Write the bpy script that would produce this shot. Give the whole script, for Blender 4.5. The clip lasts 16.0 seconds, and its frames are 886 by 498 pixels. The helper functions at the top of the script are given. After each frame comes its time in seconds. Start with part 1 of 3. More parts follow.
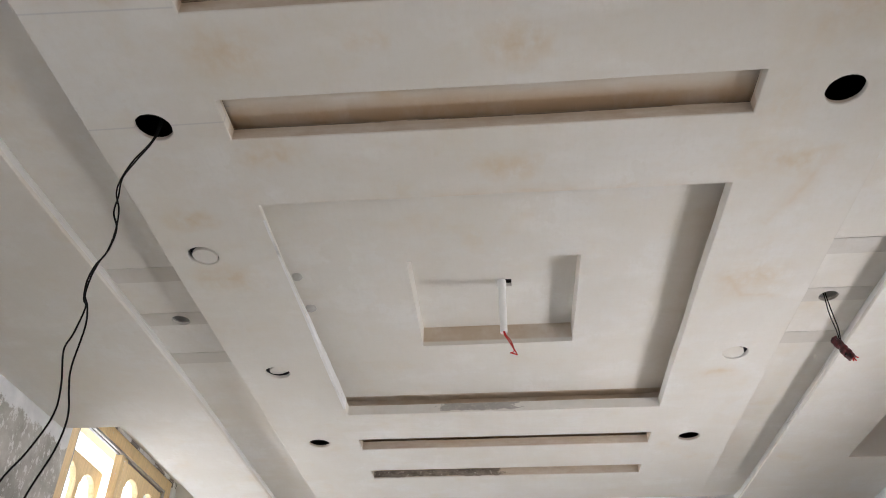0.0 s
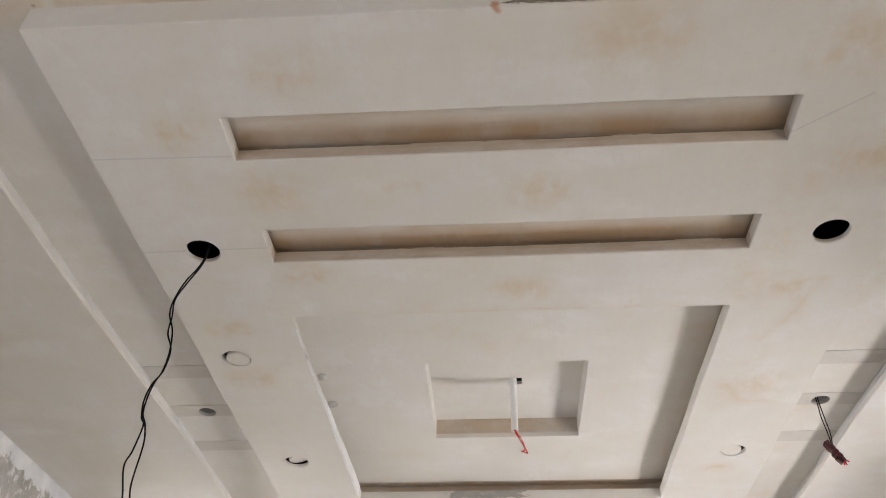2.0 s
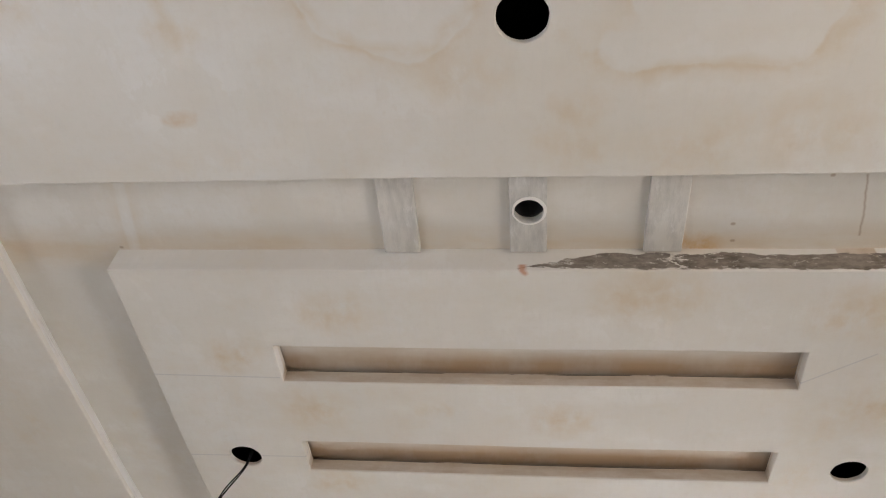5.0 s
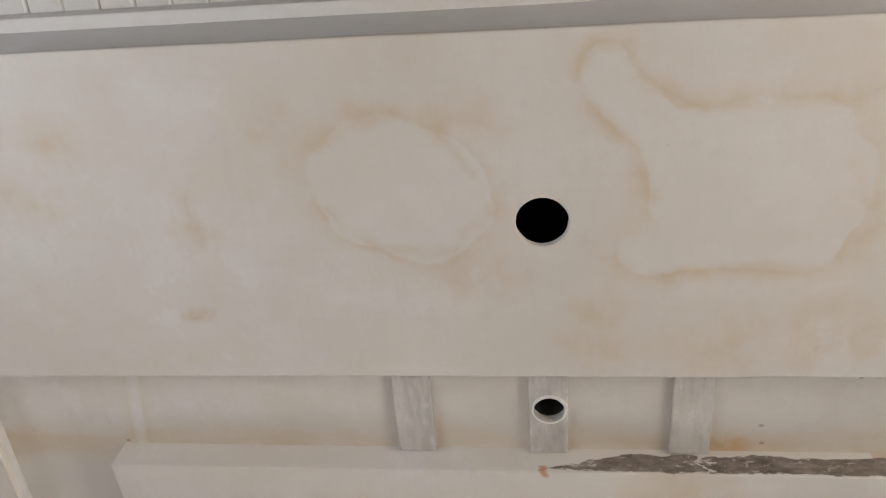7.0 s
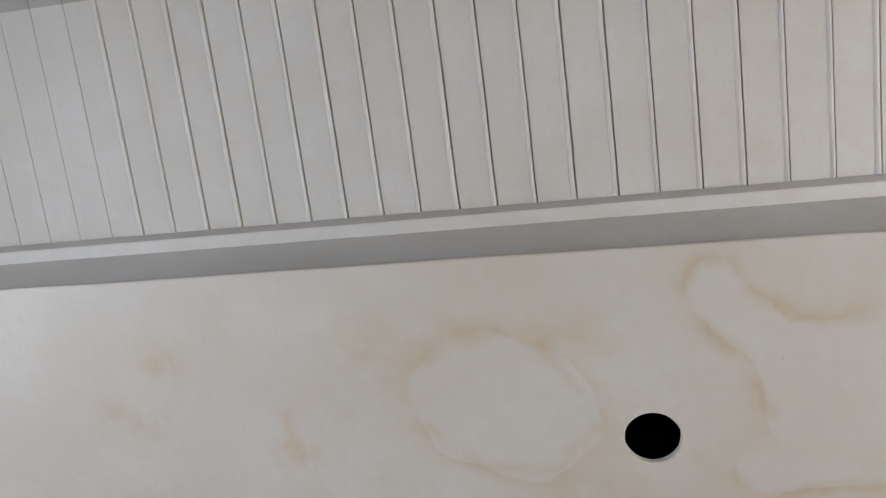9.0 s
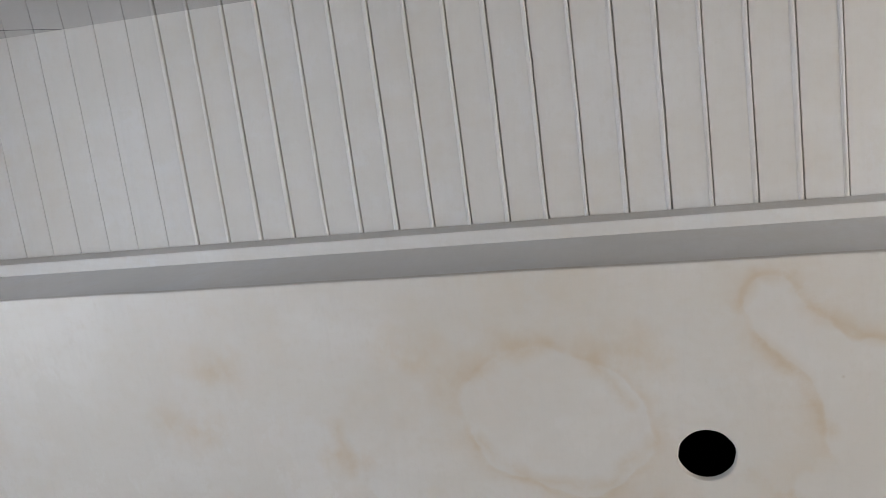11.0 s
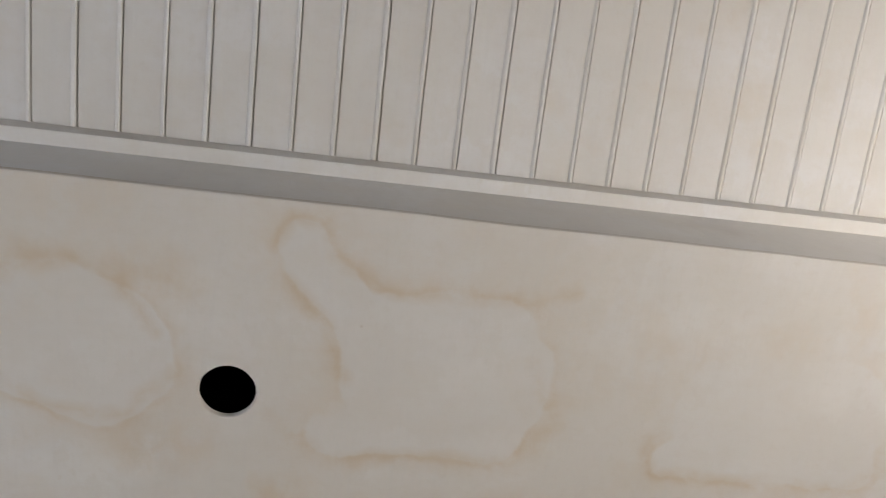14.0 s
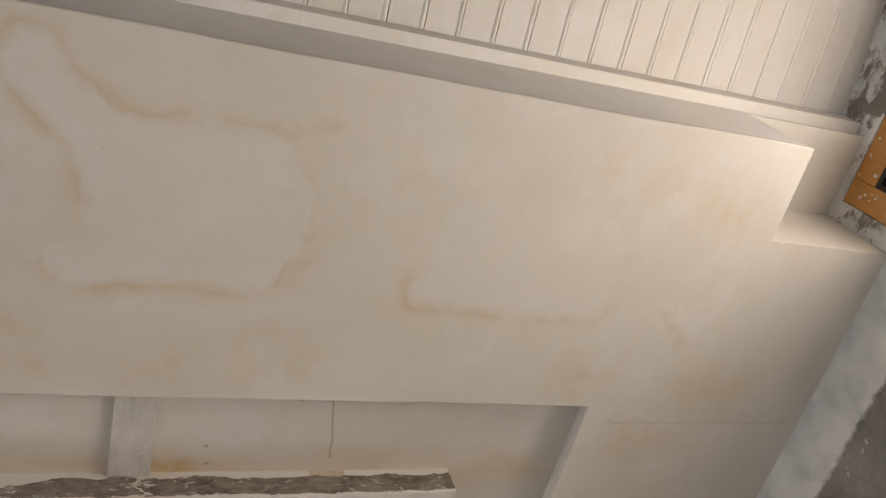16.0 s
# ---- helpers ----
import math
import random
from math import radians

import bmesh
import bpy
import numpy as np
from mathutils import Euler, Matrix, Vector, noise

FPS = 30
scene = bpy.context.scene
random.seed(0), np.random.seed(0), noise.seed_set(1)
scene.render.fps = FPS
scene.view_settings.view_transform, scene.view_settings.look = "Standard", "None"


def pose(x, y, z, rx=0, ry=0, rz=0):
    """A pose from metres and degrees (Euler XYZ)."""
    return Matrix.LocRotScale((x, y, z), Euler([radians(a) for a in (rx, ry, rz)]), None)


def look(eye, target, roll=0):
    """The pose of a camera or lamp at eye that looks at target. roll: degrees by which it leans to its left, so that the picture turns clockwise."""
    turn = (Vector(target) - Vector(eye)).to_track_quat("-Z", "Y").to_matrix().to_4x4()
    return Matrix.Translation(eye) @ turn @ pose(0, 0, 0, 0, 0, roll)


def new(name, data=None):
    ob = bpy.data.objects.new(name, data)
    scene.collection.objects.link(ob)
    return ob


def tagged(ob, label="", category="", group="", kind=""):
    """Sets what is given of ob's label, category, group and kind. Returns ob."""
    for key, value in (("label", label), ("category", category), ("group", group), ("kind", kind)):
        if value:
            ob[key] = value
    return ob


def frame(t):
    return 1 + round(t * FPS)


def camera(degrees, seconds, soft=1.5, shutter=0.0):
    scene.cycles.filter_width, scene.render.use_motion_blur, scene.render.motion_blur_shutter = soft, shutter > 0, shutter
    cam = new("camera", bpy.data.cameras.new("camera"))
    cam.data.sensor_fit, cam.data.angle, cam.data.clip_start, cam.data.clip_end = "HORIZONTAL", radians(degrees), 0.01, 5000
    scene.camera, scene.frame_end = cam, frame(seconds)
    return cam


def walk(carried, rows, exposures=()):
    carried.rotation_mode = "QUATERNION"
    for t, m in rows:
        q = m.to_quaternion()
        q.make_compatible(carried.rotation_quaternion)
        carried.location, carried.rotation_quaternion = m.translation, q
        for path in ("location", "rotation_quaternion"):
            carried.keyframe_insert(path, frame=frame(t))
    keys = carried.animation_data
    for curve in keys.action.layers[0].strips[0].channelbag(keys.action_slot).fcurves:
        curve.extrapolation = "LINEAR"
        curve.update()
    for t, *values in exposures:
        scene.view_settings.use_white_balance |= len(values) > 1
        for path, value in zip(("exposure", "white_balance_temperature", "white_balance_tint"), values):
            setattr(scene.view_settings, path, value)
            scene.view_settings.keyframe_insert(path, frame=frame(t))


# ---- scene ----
cam = camera(58.0, 16.0, 0.8, 0.2)
PATH = [
    (0, (0.02, 0.024, 1.465), (-0.118, 1.636, 2.64), 0.4),
    (0.5, (-0.01, -0.032, 1.474), (-0.131, 1.565, 2.672), 0.2),
    (1, (-0.036, -0.102, 1.473), (-0.13, 1.483, 2.69), -0.0),
    (1.5, (-0.051, -0.174, 1.474), (-0.141, 1.386, 2.722), 0.2),
    (2, (-0.039, -0.257, 1.495), (-0.161, 1.276, 2.774), 1.1),
    (2.5, (-0.006, -0.33, 1.496), (-0.169, 1.169, 2.81), 2.7),
    (3, (0.005, -0.408, 1.499), (-0.194, 1.052, 2.851), 4.2),
    (3.5, (0.01, -0.467, 1.502), (-0.2, 0.957, 2.891), 4.9),
    (3.7, (0.02, -0.485, 1.505), (-0.198, 0.922, 2.91), 5.4),
    (6, (-0.008, -0.549, 1.549), (-0.229, 0.555, 3.203), 9.2),
    (6.5, (-0.014, -0.555, 1.55), (-0.235, 0.44, 3.271), 10.4),
    (7, (-0.013, -0.582, 1.582), (-0.255, 0.337, 3.342), 12.0),
    (7.5, (-0.051, -0.642, 1.631), (-0.284, 0.241, 3.41), 11.3),
    (8, (-0.062, -0.65, 1.63), (-0.325, 0.111, 3.46), 15.1),
    (8.5, (-0.073, -0.668, 1.627), (-0.384, -0.029, 3.497), 21.1),
    (9, (-0.083, -0.679, 1.618), (-0.462, -0.148, 3.509), 29.8),
    (9.5, (-0.108, -0.69, 1.611), (-0.559, -0.229, 3.505), 38.0),
    (12, (-0.084, -0.683, 1.61), (-0.552, -0.159, 3.483), 38.5),
    (12.5, (-0.04, -0.67, 1.627), (-0.338, -0.138, 3.531), 28.5),
    (13, (0.027, -0.662, 1.638), (-0.103, -0.101, 3.553), 14.9),
    (13.5, (0.084, -0.641, 1.641), (0.167, -0.069, 3.556), -4.0),
    (14, (0.151, -0.621, 1.643), (0.425, -0.045, 3.539), -18.6),
    (14.5, (0.197, -0.639, 1.64), (0.653, -0.019, 3.486), -27.8),
    (15, (0.238, -0.634, 1.628), (0.827, 0.044, 3.415), -31.7),
    (15.5, (0.27, -0.618, 1.614), (0.939, 0.127, 3.345), -31.8),
    (16, (0.268, -0.597, 1.617), (1.0, 0.221, 3.288), -31.2),
]
walk(cam, [(t, look(eye, target, roll)) for t, eye, target, roll in PATH],
     [(0, 0.58, 6120, 13), (1.5, 0.68, 6260, 14), (3.5, 0.83, 6330, 14), (7, 0.77, 6400, 14), (8, 0.71, 6280, 13), (9.5, 0.7, 5940, 12), (12.5, 0.67, 6010, 12), (13.5, 0.61, 6110, 13), (14.8, 0.47, 6320, 13), (16, 0.43, 6820, 15)])

# ---- world and light ----
world = bpy.data.worlds.new("sky")
scene.world = world
world.use_nodes = True
wn = world.node_tree
sky = wn.nodes.new("ShaderNodeTexSky")
sky.sky_type, sky.sun_disc = "NISHITA", False
sky.sun_elevation, sky.sun_rotation = radians(48), radians(70)
wn.links.new(sky.outputs[0], wn.nodes["Background"].inputs[0])
wn.nodes["Background"].inputs[1].default_value = 0.1


def window_light(x, y, z, size_y, size_z, watts, side, colour=(1.0, 0.97, 0.93), drop=0.2, spread=130):
    data = bpy.data.lights.new("window_light", "AREA")
    data.shape, data.size, data.size_y = "RECTANGLE", size_y, size_z
    data.energy, data.color, data.spread = watts, colour, radians(spread)
    ob = new("window_light", data)
    ob.matrix_world = look((x, y, z), (x + side, y, z - drop))
    return ob


window_light(2.55, 2.55, 1.05, 1.1, 0.9, 56, -1, (1.0, 0.97, 0.93), 0.0, 150)           # window in the right wall beside the tray
window_light(-2.32, 4.06, 2.2, 1.1, 1.5, 18, 1, (1.0, 0.98, 0.96), 0.0, 150)           # open window at the far left
window_light(2.072, -0.53, 1.8, 0.36, 2.1, 22, -1, (1.0, 0.9, 0.77), 0.0, 172)         # window in the right wall by the grooved boards
window_light(-2.072, -0.53, 1.65, 0.36, 1.8, 12, 1, (0.92, 0.96, 1.0), 0.0, 172)         # window in the left wall by the grooved boards

# ---- materials ----


def shader(name, rough=0.8, metal=0.0):
    m = bpy.data.materials.new(name)
    m.use_nodes = True
    b = m.node_tree.nodes["Principled BSDF"]
    b.inputs["Roughness"].default_value, b.inputs["Metallic"].default_value = rough, metal
    return m, m.node_tree, b


def add(t, kind, **values):
    n = t.nodes.new(kind)
    for k, v in values.items():
        n.inputs[k].default_value = v
    return n


def ramp(t, value, stops):
    r = t.nodes.new("ShaderNodeValToRGB")
    e = r.color_ramp.elements
    e[0].position, e[1].position = stops[0][0], stops[-1][0]
    for p, _ in stops[1:-1]:
        e.new(p)
    for el, (p, c) in zip(e, stops):
        el.color = (c, c, c, 1) if isinstance(c, (int, float)) else (*c, 1)
    t.links.new(value, r.inputs[0])
    return r.outputs[0]


def mixc(t, fac, a, b, blend="MIX"):
    n = t.nodes.new("ShaderNodeMix")
    n.data_type, n.blend_type = "RGBA", blend
    for sock, v in ((n.inputs[0], fac), (n.inputs[6], a), (n.inputs[7], b)):
        if isinstance(v, (int, float)):
            sock.default_value = v
        elif isinstance(v, tuple):
            sock.default_value = (*v, 1)
        else:
            t.links.new(v, sock)
    return n.outputs[2]


def calc(t, op, a, b=0.0, c=0.0):
    n = t.nodes.new("ShaderNodeMath")
    n.operation = op
    for s, v in zip(n.inputs, (a, b, c)):
        if isinstance(v, (int, float)):
            s.default_value = v
        else:
            t.links.new(v, s)
    return n.outputs[0]


def noise_of(t, where, scale, detail=4.0, rough=0.55, stretch=None, shift=(0, 0, 0)):
    mp = t.nodes.new("ShaderNodeMapping")
    mp.inputs["Location"].default_value = shift
    if stretch:
        mp.inputs["Scale"].default_value = stretch
    t.links.new(where, mp.inputs[0])
    n = add(t, "ShaderNodeTexNoise", Scale=scale, Detail=detail, Roughness=rough)
    t.links.new(mp.outputs[0], n.inputs["Vector"])
    return n.outputs[0]


def bump_of(t, b, height, strength=0.3, distance=0.002):
    n = add(t, "ShaderNodeBump", Strength=strength, Distance=distance)
    t.links.new(height, n.inputs["Height"])
    t.links.new(n.outputs[0], b.inputs["Normal"])


def place(t):
    return t.nodes.new("ShaderNodeNewGeometry").outputs["Position"]


def plaster(name, base=(0.75, 0.735, 0.705), tan=(0.66, 0.54, 0.38), amount=0.5, shift=(0, 0, 0)):
    """Skimmed gypsum board: cream white, cloudy, with tan damp stains and trowel streaks."""
    m, t, b = shader(name, 0.75)
    p = place(t)
    cloud = ramp(t, noise_of(t, p, 2.6, 6, 0.62, None, shift), ((0.35, 0.0), (0.66, 1.0)))
    col = mixc(t, cloud, base, tuple(c * k for c, k in zip(base, (0.94, 0.905, 0.845))))
    blot = ramp(t, noise_of(t, p, 4.6, 4, 0.55, (1.2, 1.0, 1.0), shift), ((0.55, 0.0), (0.72, 1.0)))
    zone = ramp(t, noise_of(t, p, 0.9, 2, 0.5, None, (3, 1, 0)), ((0.42, 0.0), (0.62, 1.0)))
    col = mixc(t, calc(t, "MULTIPLY", calc(t, "MULTIPLY", blot, zone), amount), col, tan)
    streak = ramp(t, noise_of(t, p, 6, 4, 0.7, (0.4, 9, 1), shift), ((0.4, 0.0), (0.75, 1.0)))
    col = mixc(t, calc(t, "MULTIPLY", streak, 0.035), col, (0.5, 0.46, 0.4))
    mott = ramp(t, noise_of(t, p, 11, 5, 0.65, (1, 1.3, 1), (8, 3, 5)), ((0.45, 0.0), (0.7, 1.0)))
    col = mixc(t, calc(t, "MULTIPLY", mott, 0.3 * amount), col, tan)
    pale = ramp(t, noise_of(t, p, 3.1, 4, 0.55, (1, 1.8, 1), (1, 8, 3)), ((0.5, 0.0), (0.66, 1.0)))
    col = mixc(t, calc(t, "MULTIPLY", pale, 0.55), col, tuple(min(0.82, c * 1.06) for c in base))
    lap = ramp(t, noise_of(t, p, 4.2, 7, 0.68, (1.4, 0.9, 1), (9, 2, 6)), ((0.5, 0.0), (0.53, 1.0)))
    col = mixc(t, calc(t, "MULTIPLY", lap, 0.6), col, tuple(c * k for c, k in zip(base, (0.955, 0.935, 0.9))))
    brush = ramp(t, noise_of(t, p, 13, 6, 0.75, (4.5, 0.35, 1), (3, 7, 2)), ((0.5, 0.0), (0.6, 1.0)))
    col = mixc(t, calc(t, "MULTIPLY", brush, 0.12), col, tuple(c * 0.86 for c in base))
    fine = ramp(t, noise_of(t, p, 55, 5, 0.7, None, (5, 5, 5)), ((0.52, 0.0), (0.66, 1.0)))
    col = mixc(t, calc(t, "MULTIPLY", fine, 0.2), col, tuple(c * k for c, k in zip(base, (0.88, 0.84, 0.77))))
    t.links.new(col, b.inputs["Base Color"])
    bump_of(t, b, calc(t, "ADD", noise_of(t, p, 9, 5, 0.6), calc(t, "MULTIPLY", noise_of(t, p, 160, 3), 0.15)), 0.18, 0.004)
    return m, t, b, col


def far_from(t, p, a, b):
    """Distance in plan from the line a-b."""
    va = t.nodes.new("ShaderNodeVectorMath")
    va.operation = "SUBTRACT"
    t.links.new(p, va.inputs[0])
    va.inputs[1].default_value = (a[0], a[1], 0)
    d = (b[0] - a[0], b[1] - a[1], 0)
    dot = t.nodes.new("ShaderNodeVectorMath")
    dot.operation = "DOT_PRODUCT"
    t.links.new(va.outputs[0], dot.inputs[0])
    dot.inputs[1].default_value = tuple(c / (d[0] ** 2 + d[1] ** 2 + 1e-9) for c in d)
    k = t.nodes.new("ShaderNodeClamp")
    t.links.new(dot.outputs["Value"], k.inputs[0])
    back = t.nodes.new("ShaderNodeVectorMath")
    back.operation = "MULTIPLY_ADD"
    t.links.new(k.outputs[0], back.inputs[0])
    back.inputs[1].default_value = tuple(-c for c in d)
    t.links.new(va.outputs[0], back.inputs[2])
    ln = t.nodes.new("ShaderNodeVectorMath")
    ln.operation = "LENGTH"
    t.links.new(back.outputs[0], ln.inputs[0])
    return ln.outputs["Value"]


def flat(t, p, shake=0.0, scale=8.0):
    """The place in plan, shaken by noise so that outlines come out ragged."""
    mul = t.nodes.new("ShaderNodeVectorMath")
    mul.operation = "MULTIPLY"
    mul.inputs[1].default_value = (1, 1, 0)
    t.links.new(p, mul.inputs[0])
    if not shake:
        return mul.outputs[0]
    n = add(t, "ShaderNodeTexNoise", Scale=scale, Detail=4.0)
    t.links.new(p, n.inputs["Vector"])
    ma = t.nodes.new("ShaderNodeVectorMath")
    ma.operation = "MULTIPLY_ADD"
    t.links.new(n.outputs["Color"], ma.inputs[0])
    ma.inputs[1].default_value = (shake, shake, 0)
    t.links.new(mul.outputs[0], ma.inputs[2])
    off = t.nodes.new("ShaderNodeVectorMath")
    off.operation = "SUBTRACT"
    off.inputs[1].default_value = (shake / 2, shake / 2, 0)
    t.links.new(ma.outputs[0], off.inputs[0])
    return off.outputs[0]


def after(t, p, done):
    """p once more, worked out only when done is: keeps long chains of nodes short in memory."""
    if done is None:
        return p
    v = t.nodes.new("ShaderNodeVectorMath")
    v.operation = "MULTIPLY_ADD"
    t.links.new(done, v.inputs[0])
    v.inputs[1].default_value = (0, 0, 0)
    t.links.new(p, v.inputs[2])
    return v.outputs[0]


def nearest(t, p, lines):
    out = None
    for line in lines:
        for a, b in zip(line, line[1:]):
            d = far_from(t, after(t, p, out), a, b)
            out = d if out is None else calc(t, "MINIMUM", out, d)
    return out


def within(t, v, lo, hi, soft):
    up = ramp(t, calc(t, "DIVIDE", calc(t, "SUBTRACT", v, lo), soft), ((0.0, 0.0), (1.0, 1.0)))
    down = ramp(t, calc(t, "DIVIDE", calc(t, "SUBTRACT", hi, v), soft), ((0.0, 0.0), (1.0, 1.0)))
    return calc(t, "MULTIPLY", up, down)


def product(t, *masks):
    out = masks[0]
    for m in masks[1:]:
        out = calc(t, "MULTIPLY", out, m)
    return out


def blobs(t, p, spots, col, colour, amount):
    """Soft damp marks round the given places (x, y, radius)."""
    grain = ramp(t, noise_of(t, p, 15, 4, 0.6, (1.3, 1, 1)), ((0.3, 0.0), (0.65, 1.0)))
    q = flat(t, p, 0.09, 9)
    out = None
    for x, y, r in spots:
        d = calc(t, "DIVIDE", far_from(t, after(t, q, out), (x - r * 0.4, y), (x + r * 0.4, y)), r)
        out = d if out is None else calc(t, "MINIMUM", out, d)
    m = ramp(t, out, ((0.1, 1.0), (1.0, 0.0)))
    return mixc(t, product(t, m, grain, amount), col, colour)


def soffit_plaster():
    """The stained soffit: lighter putty patches with tan tide marks round them."""
    m, t, b, col = plaster("stained_soffit_plaster", amount=0.4)
    p = place(t)
    q = flat(t, p, 0.06, 9)
    # putty patches: rounded shapes about short lines (ax, ay, bx, by, radius)
    patches = [(-0.31, 0.0, -0.235, 0.03, 0.135), (0.34, 0.02, 0.43, 0.03, 0.155), (0.165, 0.158, 0.5, 0.15, 0.038), (0.1, -0.208, 0.22, -0.05, 0.045), (0.27, -0.085, 0.48, -0.085, 0.05),
               (0.97, 0.06, 1.15, 0.065, 0.135), (0.85, 0.165, 1.24, 0.165, 0.045)]
    s = None
    for ax, ay, bx, by, rad in patches:
        d = calc(t, "SUBTRACT", far_from(t, after(t, q, s), (ax, ay), (bx, by)), rad)
        s = d if s is None else calc(t, "SMOOTH_MIN", s, d, 0.035)
    tide = [[(-0.49, -0.033), (-0.439, -0.066), (-0.362, -0.118), (-0.283, -0.131)], [(-0.2, -0.1), (-0.136, -0.02)], [(-0.103, 0.06), (-0.19, 0.146), (-0.323, 0.137), (-0.424, 0.053)],
            [(0.053, -0.205), (0.075, -0.25), (0.135, -0.24), (0.18, -0.17), (0.262, -0.134), (0.52, -0.135), (0.59, -0.17)],
            [(0.092, -0.141), (0.147, -0.064), (0.196, 0.038)],
            [(0.038, 0.103), (0.123, 0.173), (0.166, 0.198), (0.534, 0.182), (0.605, 0.11), (0.53, -0.03)],
            [(0.795, 0.12), (0.783, 0.152), (0.82, 0.205), (1.23, 0.206), (1.305, 0.15)],
            [(1.463, 0.18), (1.518, 0.254)], [(-0.715, 0.0), (-0.708, 0.05), (-0.69, 0.12)]]
    d = nearest(t, q, tide)
    patchy = ramp(t, noise_of(t, p, 7, 6, 0.7, None, (1, 5, 2)), ((0.4, 0.15), (0.58, 1.0)))
    rim = ramp(t, calc(t, "ADD", s, 0.5), ((0.496, 0.0), (0.502, 1.0), (0.512, 0.55), (0.545, 0.0)))
    near = ramp(t, d, ((0.015, 1.0), (0.06, 0.0)))
    crisp = product(t, ramp(t, calc(t, "ADD", s, 0.5), ((0.494, 1.0), (0.502, 0.0))), near, 0.24)
    faint = product(t, ramp(t, calc(t, "ADD", s, 0.5), ((0.42, 1.0), (0.55, 0.0))), 0.22)
    col = mixc(t, calc(t, "ADD", crisp, faint), col, (0.765, 0.752, 0.728))
    col = mixc(t, product(t, rim, near, patchy, 0.52), col, (0.63, 0.5, 0.34))
    thin = ramp(t, d, ((0.0, 1.0), (0.004, 0.8), (0.022, 0.0)))
    col = mixc(t, product(t, thin, patchy, 0.42), col, (0.62, 0.5, 0.34))
    around = ramp(t, noise_of(t, p, 9, 6, 0.68, None, (2, 2, 7)), ((0.42, 0.0), (0.64, 1.0)))
    halo = product(t, ramp(t, calc(t, "ADD", s, 0.5), ((0.496, 0.0), (0.505, 1.0), (0.62, 0.0))), around)
    col = mixc(t, calc(t, "MULTIPLY", halo, 0.22), col, (0.65, 0.53, 0.38))
    col = blobs(t, p, [(-0.69, 0.09, 0.05), (-0.545, -0.137, 0.07), (-0.44, -0.08, 0.06), (-0.335, -0.14, 0.045), (-0.146, -0.125, 0.07), (0.1, 0.294, 0.06), (0.085, 0.37, 0.07), (-0.127, 0.206, 0.08),
                       (0.348, 0.374, 0.1), (0.568, 0.345, 0.1), (1.5, -0.1, 0.11), (1.31, -0.137, 0.05), (1.3, 0.37, 0.1), (1.675, 0.383, 0.13), (1.53, 0.55, 0.1), (-1.04, 0.015, 0.07), (-0.94, -0.12, 0.06)], col, (0.64, 0.51, 0.35), 0.5)
    col = blobs(t, p, [(-0.737, 0.286, 0.024)], col, (0.6, 0.38, 0.18), 0.8)
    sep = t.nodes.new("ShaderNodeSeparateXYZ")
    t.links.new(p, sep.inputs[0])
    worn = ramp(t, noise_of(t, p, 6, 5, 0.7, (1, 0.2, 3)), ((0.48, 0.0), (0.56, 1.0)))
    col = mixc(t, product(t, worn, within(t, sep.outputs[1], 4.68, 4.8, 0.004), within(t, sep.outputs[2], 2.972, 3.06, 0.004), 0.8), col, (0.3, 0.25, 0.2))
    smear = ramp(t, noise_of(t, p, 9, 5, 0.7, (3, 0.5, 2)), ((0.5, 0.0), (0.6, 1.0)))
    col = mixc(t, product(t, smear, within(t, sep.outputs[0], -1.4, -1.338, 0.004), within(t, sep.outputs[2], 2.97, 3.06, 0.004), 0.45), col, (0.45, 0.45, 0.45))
    # a hairline crack and a pin mark
    c = calc(t, "MINIMUM", nearest(t, flat(t, p, 0.012, 14), [[(1.405, 0.488), (1.44, 0.497), (1.687, 0.49), (1.98, 0.486)]]), far_from(t, flat(t, p), (0.216, -0.063), (0.2165, -0.063)))
    col = mixc(t, product(t, ramp(t, c, ((0.0009, 1.0), (0.0022, 0.0))), 0.3), col, (0.4, 0.3, 0.2))
    t.links.new(col, b.inputs["Base Color"])
    return m


